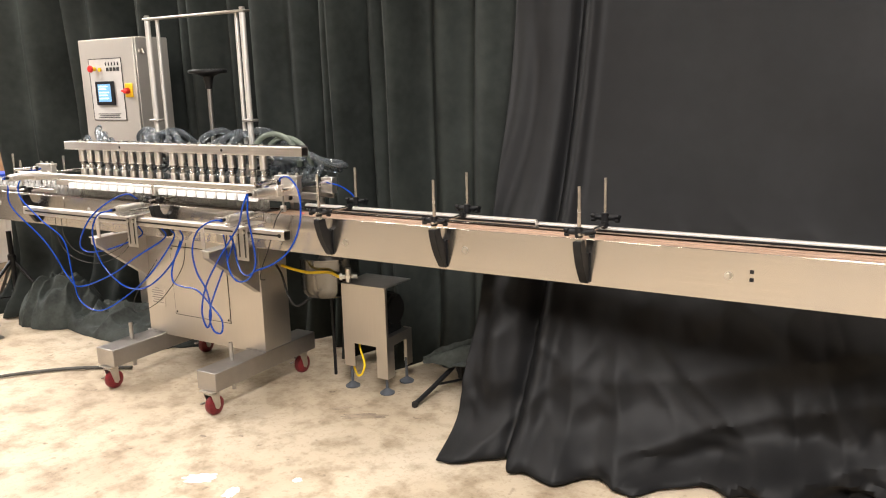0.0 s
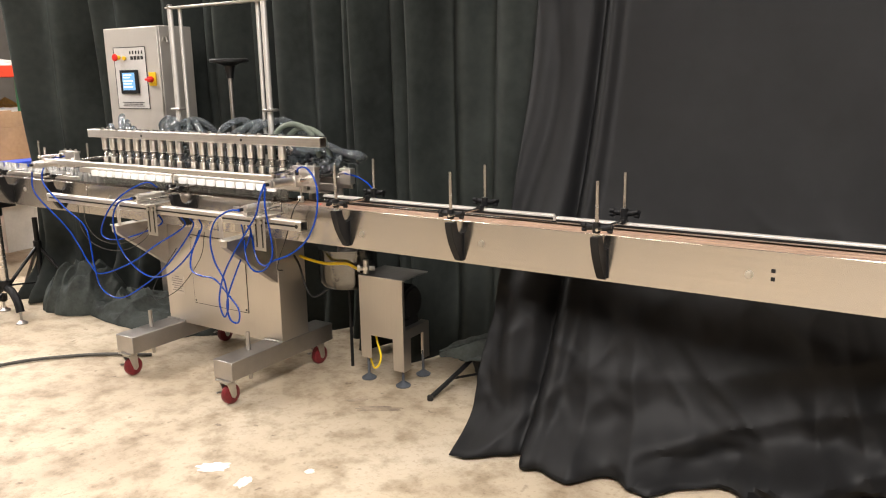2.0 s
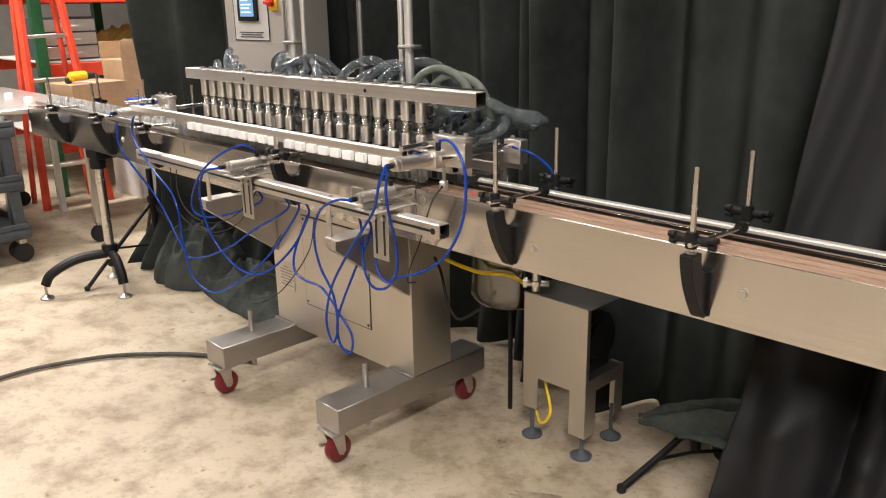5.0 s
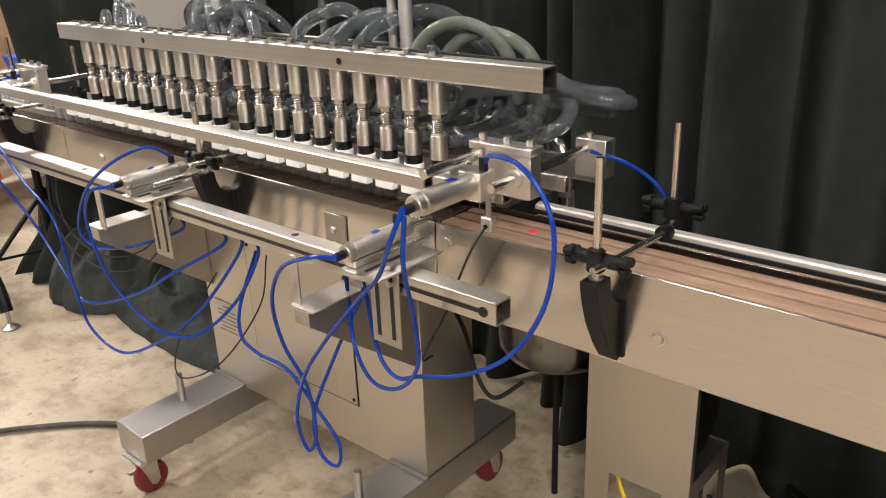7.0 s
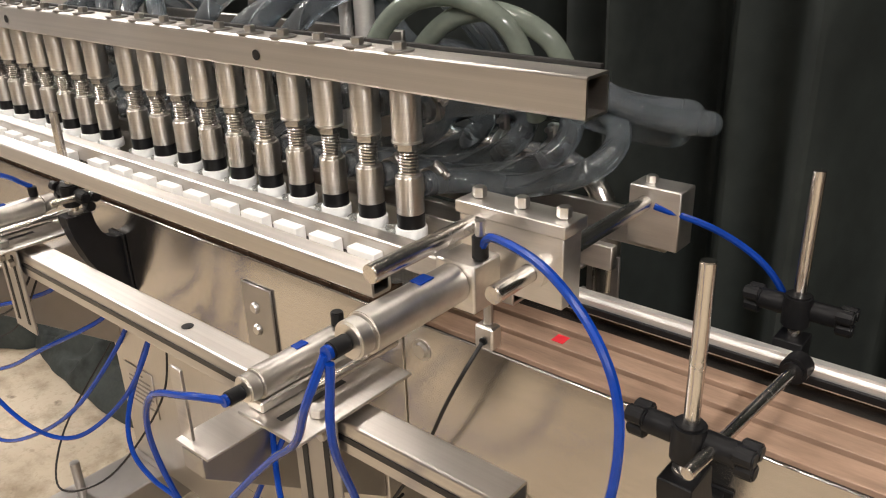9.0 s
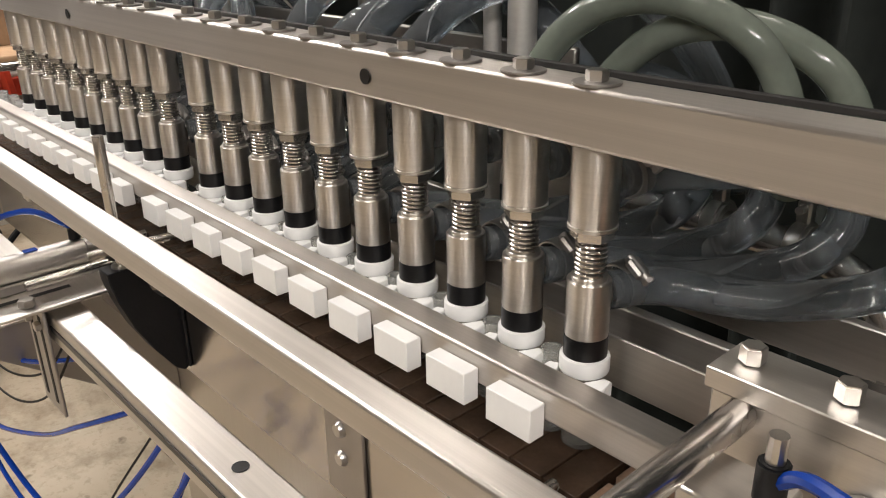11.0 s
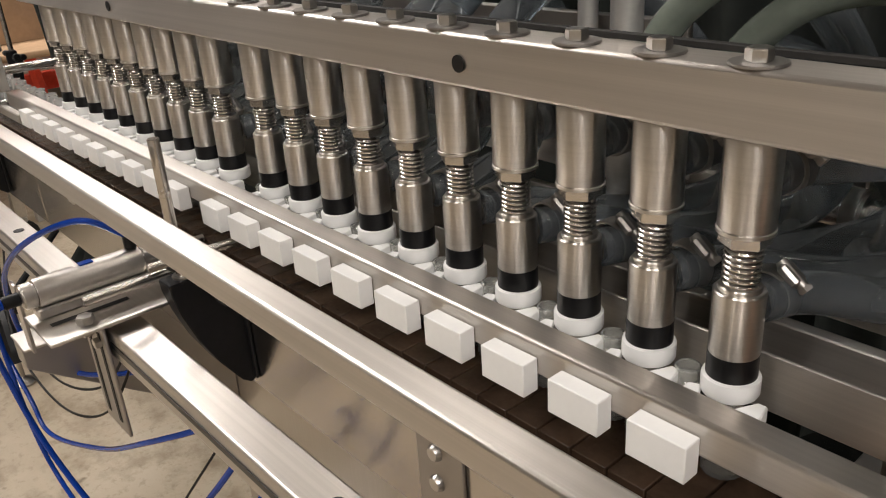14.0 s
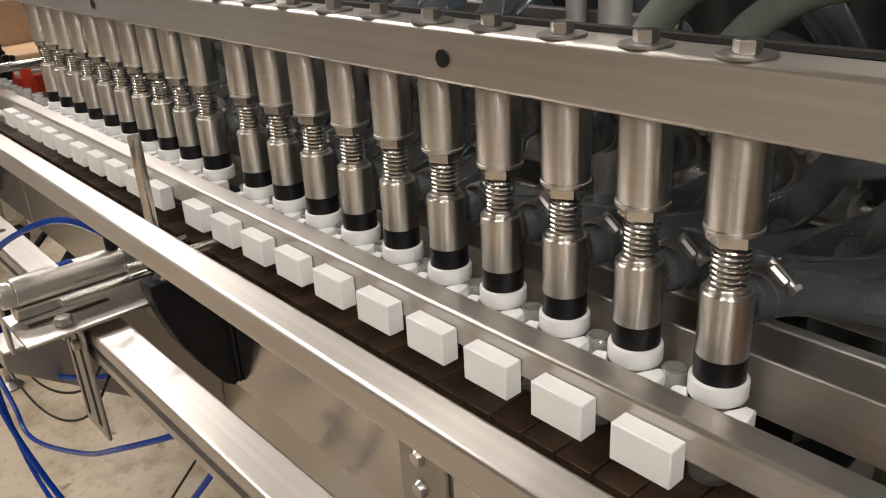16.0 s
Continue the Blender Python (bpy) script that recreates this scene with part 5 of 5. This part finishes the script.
bt = thing("infeed_bench", (-3.9, 0.1, 0), "aluminium profile infeed bench on casters beyond the conveyor", "bench")
part("bench_top", B(-4.7, -3.16, -0.16, 0.36, 0.835, 0.865, 0.004), ALU, bt)
for y in (-0.16, 0.315):
    part("profile_rail", B(-4.7, -3.16, y, y + 0.045, 0.74, 0.834, 0.003), ALU, bt)
for x, y in ((-3.25, -0.16), (-3.25, 0.315), (-4.65, -0.16), (-4.65, 0.315)):
    part("profile_leg", B(x, x + 0.045, y, y + 0.045, 0.13, 0.739, 0.003), ALU, bt)
    part("bench_caster", C((x + 0.005, y + 0.022, 0.055), (x + 0.04, y + 0.022, 0.055), 0.055, 22, bev=0.006), RUBBER, bt)
    part("caster_fork", B(x - 0.004, x + 0.049, y + 0.005, y + 0.04, 0.1105, 0.1295, 0.002), ZINC, bt)
for x in (-3.4, -3.75, -4.1):
    cp = C((x, 0.1, 0.8655), (x, 0.1, 0.905), 0.025, 16, bev=0.004)
    single("bottle_cap_pile", cp, WHITEP, "white plastic bottle on the infeed bench", "bottle", at=(x, 0.1, 0.865))

rk = thing("pallet_rack", (-5.4, 1.2, 0), "orange and green pallet rack loaded with boxes", "shelving")
for x, y in ((-4.75, 0.62), (-6.1, 0.62), (-4.75, 1.62), (-6.1, 1.62), (-4.75, 3.4), (-6.1, 3.4)):
    part("upright", B(x, x + 0.075, y, y + 0.075, 0, 3.2, 0.004), GREEN, rk)
for z in (0.38, 0.95, 1.49, 2.3):
    for x in (-4.74, -6.09):
        part("beam", B(x - 0.01, x + 0.04, 0.7, 3.5, z - 0.05, z + 0.05, 0.004), ORANGE, rk)
    part("deck", B(-6.04, -4.78, 0.7, 3.45, z + 0.051, z + 0.066, 0.002), WHITEPAINT, rk)


def carton(x, y, z, sx, sy, sz, turn, m=None, open_top=False, label="brown cardboard box standing on a shelf"):
    th = thing("carton", (x, y, z), label, "box", "cartons")
    t = 0.006
    w = B(-sx / 2, sx / 2, -sy / 2, sy / 2, 0, sz, 0.003)
    bmesh.ops.transform(w, matrix=Matrix.Translation((x, y, z)) @ Matrix.Rotation(turn, 4, "Z"), verts=w.verts)
    part("box_body", w, m or CARD, th)
    if open_top:
        for s in (-1, 1):
            f = B(s * sx / 2 - t, s * sx / 2, -sy / 2, sy / 2, sz, sz + 0.12, 0.001)
            bmesh.ops.transform(f, matrix=Matrix.Translation((x, y, z)) @ Matrix.Rotation(turn, 4, "Z"), verts=f.verts)
            part("flap", f, m or CARD, th)
    else:
        f = B(-sx / 2 + 0.002, sx / 2 - 0.002, -0.025, 0.025, sz + 0.0003, sz + 0.001, 0)
        bmesh.ops.transform(f, matrix=Matrix.Translation((x, y, z)) @ Matrix.Rotation(turn, 4, "Z"), verts=f.verts)
        part("tape", f, PANEL, th)
    return th


heap(-5.02, 1.72, 0.24, 0.52, 0.15, 21, "crumpled white plastic bags on a rack shelf", 1.017, "plastic_bag", BAG, "bag", 60, 8.0, 2.0)
heap(-5.5, 1.72, 0.2, 0.42, 0.24, 25, "amber packing film bundled on a rack shelf", 1.017, "packing_film", AMBER, "film", 60, 8.0, 3.0)
carton(-5.1, 2.4, 1.016, 0.5, 0.6, 0.22, 0.2)
carton(-5.2, 2.4, 1.556, 0.5, 0.7, 0.3, 0)
carton(-5.2, 1.6, 0.446, 0.5, 0.7, 0.3, 0, GREYP, label="dark grey case on a rack shelf")
carton(-4.38, 1.28, 0.0, 0.4, 0.5, 0.01 + 0.6, 0.1, WHITEPAINT, label="white carton standing on the floor")
for y0, z0, hh in ((0.72, 1.017, 0.32), (0.72, 0.447, 0.36)):
    dw = thing("tool_cabinet", (-5.0, y0 + 0.2, z0), "grey metal drawer cabinet on the rack shelf", "cabinet", "tool cabinets")
    part("case", B(-5.35, -4.84, y0, y0 + 0.42, z0, z0 + hh, 0.004), GREYP, dw)
    for q in range(3):
        za = z0 + 0.015 + q * (hh - 0.02) / 3
        dr3 = part("drawer_front", B(-4.8395, -4.826, y0 + 0.012, y0 + 0.408, za, za + (hh - 0.02) / 3 - 0.012, 0.003), ALU, dw)
        part("pull", B(-4.8255, -4.812, y0 + 0.14, y0 + 0.28, za + 0.03, za + 0.045, 0.002), WHITEPAINT, dr3)
heap(-5.1, 1.3, 0.26, 0.55, 0.07, 31, "flattened white plastic sheets on the upper rack shelf", 1.557, "plastic_sheet", BAG, "sheet", 60, 5.0, 2.0)
tb = thing("work_table", (-3.85, 0.9, 0), "low work table holding cartons and tools", "table")
part("table_top", B(-4.25, -3.45, 0.42, 1.4, 0.70, 0.73, 0.004), CARD, tb)
for x in (-4.22, -3.52):
    for y in (0.45, 1.33):
        part("table_leg", B(x, x + 0.04, y, y + 0.04, 0, 0.699, 0.003), WHITEPAINT, tb)
carton(-3.95, 0.66, 0.73, 0.34, 0.4, 0.19, 0.15, open_top=False, label="brown cardboard box on the work table")
carton(-4.05, 1.08, 0.73, 0.3, 0.38, 0.32, 0.05, open_top=True, label="open brown cardboard box on the work table")
dl = thing("cordless_drill", (-3.9, 0.6, 0.92), "yellow and black cordless drill lying on a box", "drill")
part("drill_body", C((-3.86, 0.52, 0.965), (-3.88, 0.64, 0.965), 0.032, 16, bev=0.008), YELLOWP, dl)
part("chuck", C((-3.88, 0.6405, 0.965), (-3.89, 0.71, 0.965), 0.024, 14, r2=0.014), RUBBER, dl)
part("grip", B(-3.9, -3.86, 0.5, 0.54, 0.921, 0.96, 0.008), RUBBER, dl)
bi = thing("parts_bin", (-3.6, 0.95, 0.73), "blue plastic parts bin on the work table", "bin")
part("bin_body", prism([(0.84, 0.731), (1.08, 0.731), (1.1, 0.81), (0.82, 0.81)], -3.72, -3.52, "X", 0.004), BLUEBIN, bi)
ld = thing("step_ladder", (-4.4, 0.63, 0), "orange fibreglass step ladder standing beside the rack", "ladder")
for y0, y1, x in ((0.40, 0.52, -4.32), (0.86, 0.74, -4.32)):
    part("rail", tube([(x, y0, 0.0), (x - 0.13, (y0 + y1) / 2, 1.0), (x - 0.26, y1, 2.0)], 0.032, 6, 2), ORANGE, ld)
for i in range(6):
    z = 0.3 + 0.3 * i
    part("step", B(-4.40 - 0.045 * i, -4.31 - 0.045 * i, 0.44 + 0.02 * i, 0.82 - 0.02 * i, z, z + 0.025, 0.003), ALU, ld)
for y in (0.42, 0.84):
    part("rear_rail", tube([(-4.645, y, 0.0), (-4.64, y + (0.05 if y < 0.6 else -0.05), 1.0), (-4.63, y + (0.1 if y < 0.6 else -0.1), 1.98)], 0.022, 6, 2), ORANGE, ld)
uc = thing("utility_cart", (-3.45, -0.3, 0), "dark grey plastic utility cart with shelves and casters", "cart")
for x, y in ((-3.15, -0.14), (-3.15, -0.62), (-3.85, -0.14), (-3.85, -0.62)):
    part("post", B(x - 0.03, x + 0.03, y - 0.03, y + 0.03, 0.14, 0.79, 0.008), GREYP, uc)
    part("cart_caster", C((x - 0.018, y, 0.055), (x + 0.018, y, 0.055), 0.055, 22, bev=0.006), RUBBER, uc)
    part("caster_fork", B(x - 0.024, x + 0.024, y - 0.02, y + 0.02, 0.1105, 0.139, 0.002), ZINC, uc)
for z in (0.2, 0.48, 0.78):
    part("shelf", B(-3.9, -3.1, -0.67, -0.09, z - 0.06, z, 0.008), GREYP, uc)
    for a, b, c, d in ((-3.9, -3.1, -0.11, -0.09), (-3.9, -3.1, -0.67, -0.65), (-3.9, -3.88, -0.649, -0.111), (-3.12, -3.1, -0.649, -0.111)):
        part("shelf_rim", B(a, b, c, d, z + 0.0005, z + 0.03, 0.003), GREYP, uc)

# ---------------- rack behind the sheer curtain ----------------
rb = thing("storage_rack", (2.5, 2.4, 0), "dim storage rack with boxes behind the sheer curtain", "shelving")
for x in (1.1, 2.5, 3.9):
    for y in (2.0, 2.7):
        part("upright", B(x, x + 0.07, y, y + 0.07, 0, 3.0, 0.004), GREEN, rb)
for z in (0.5, 1.15, 1.8):
    for y in (1.98, 2.74):
        part("beam", B(1.1, 3.97, y, y + 0.04, z - 0.05, z + 0.05, 0.004), ORANGE, rb)
    part("deck", B(1.18, 3.9, 2.025, 2.735, z + 0.051, z + 0.066, 0.002), WHITEPAINT, rb)
for x, z, w, h in ((1.5, 1.217, 0.35, 0.25), (2.1, 1.217, 0.4, 0.3), (3.2, 1.217, 0.5, 0.25), (1.45, 1.867, 0.3, 0.2), (1.9, 0.567, 0.4, 0.3), (3.3, 1.867, 0.5, 0.35)):
    carton(x, 2.35, z, w, 0.4, h, 0.1, label="brown cardboard box on the dim storage rack")
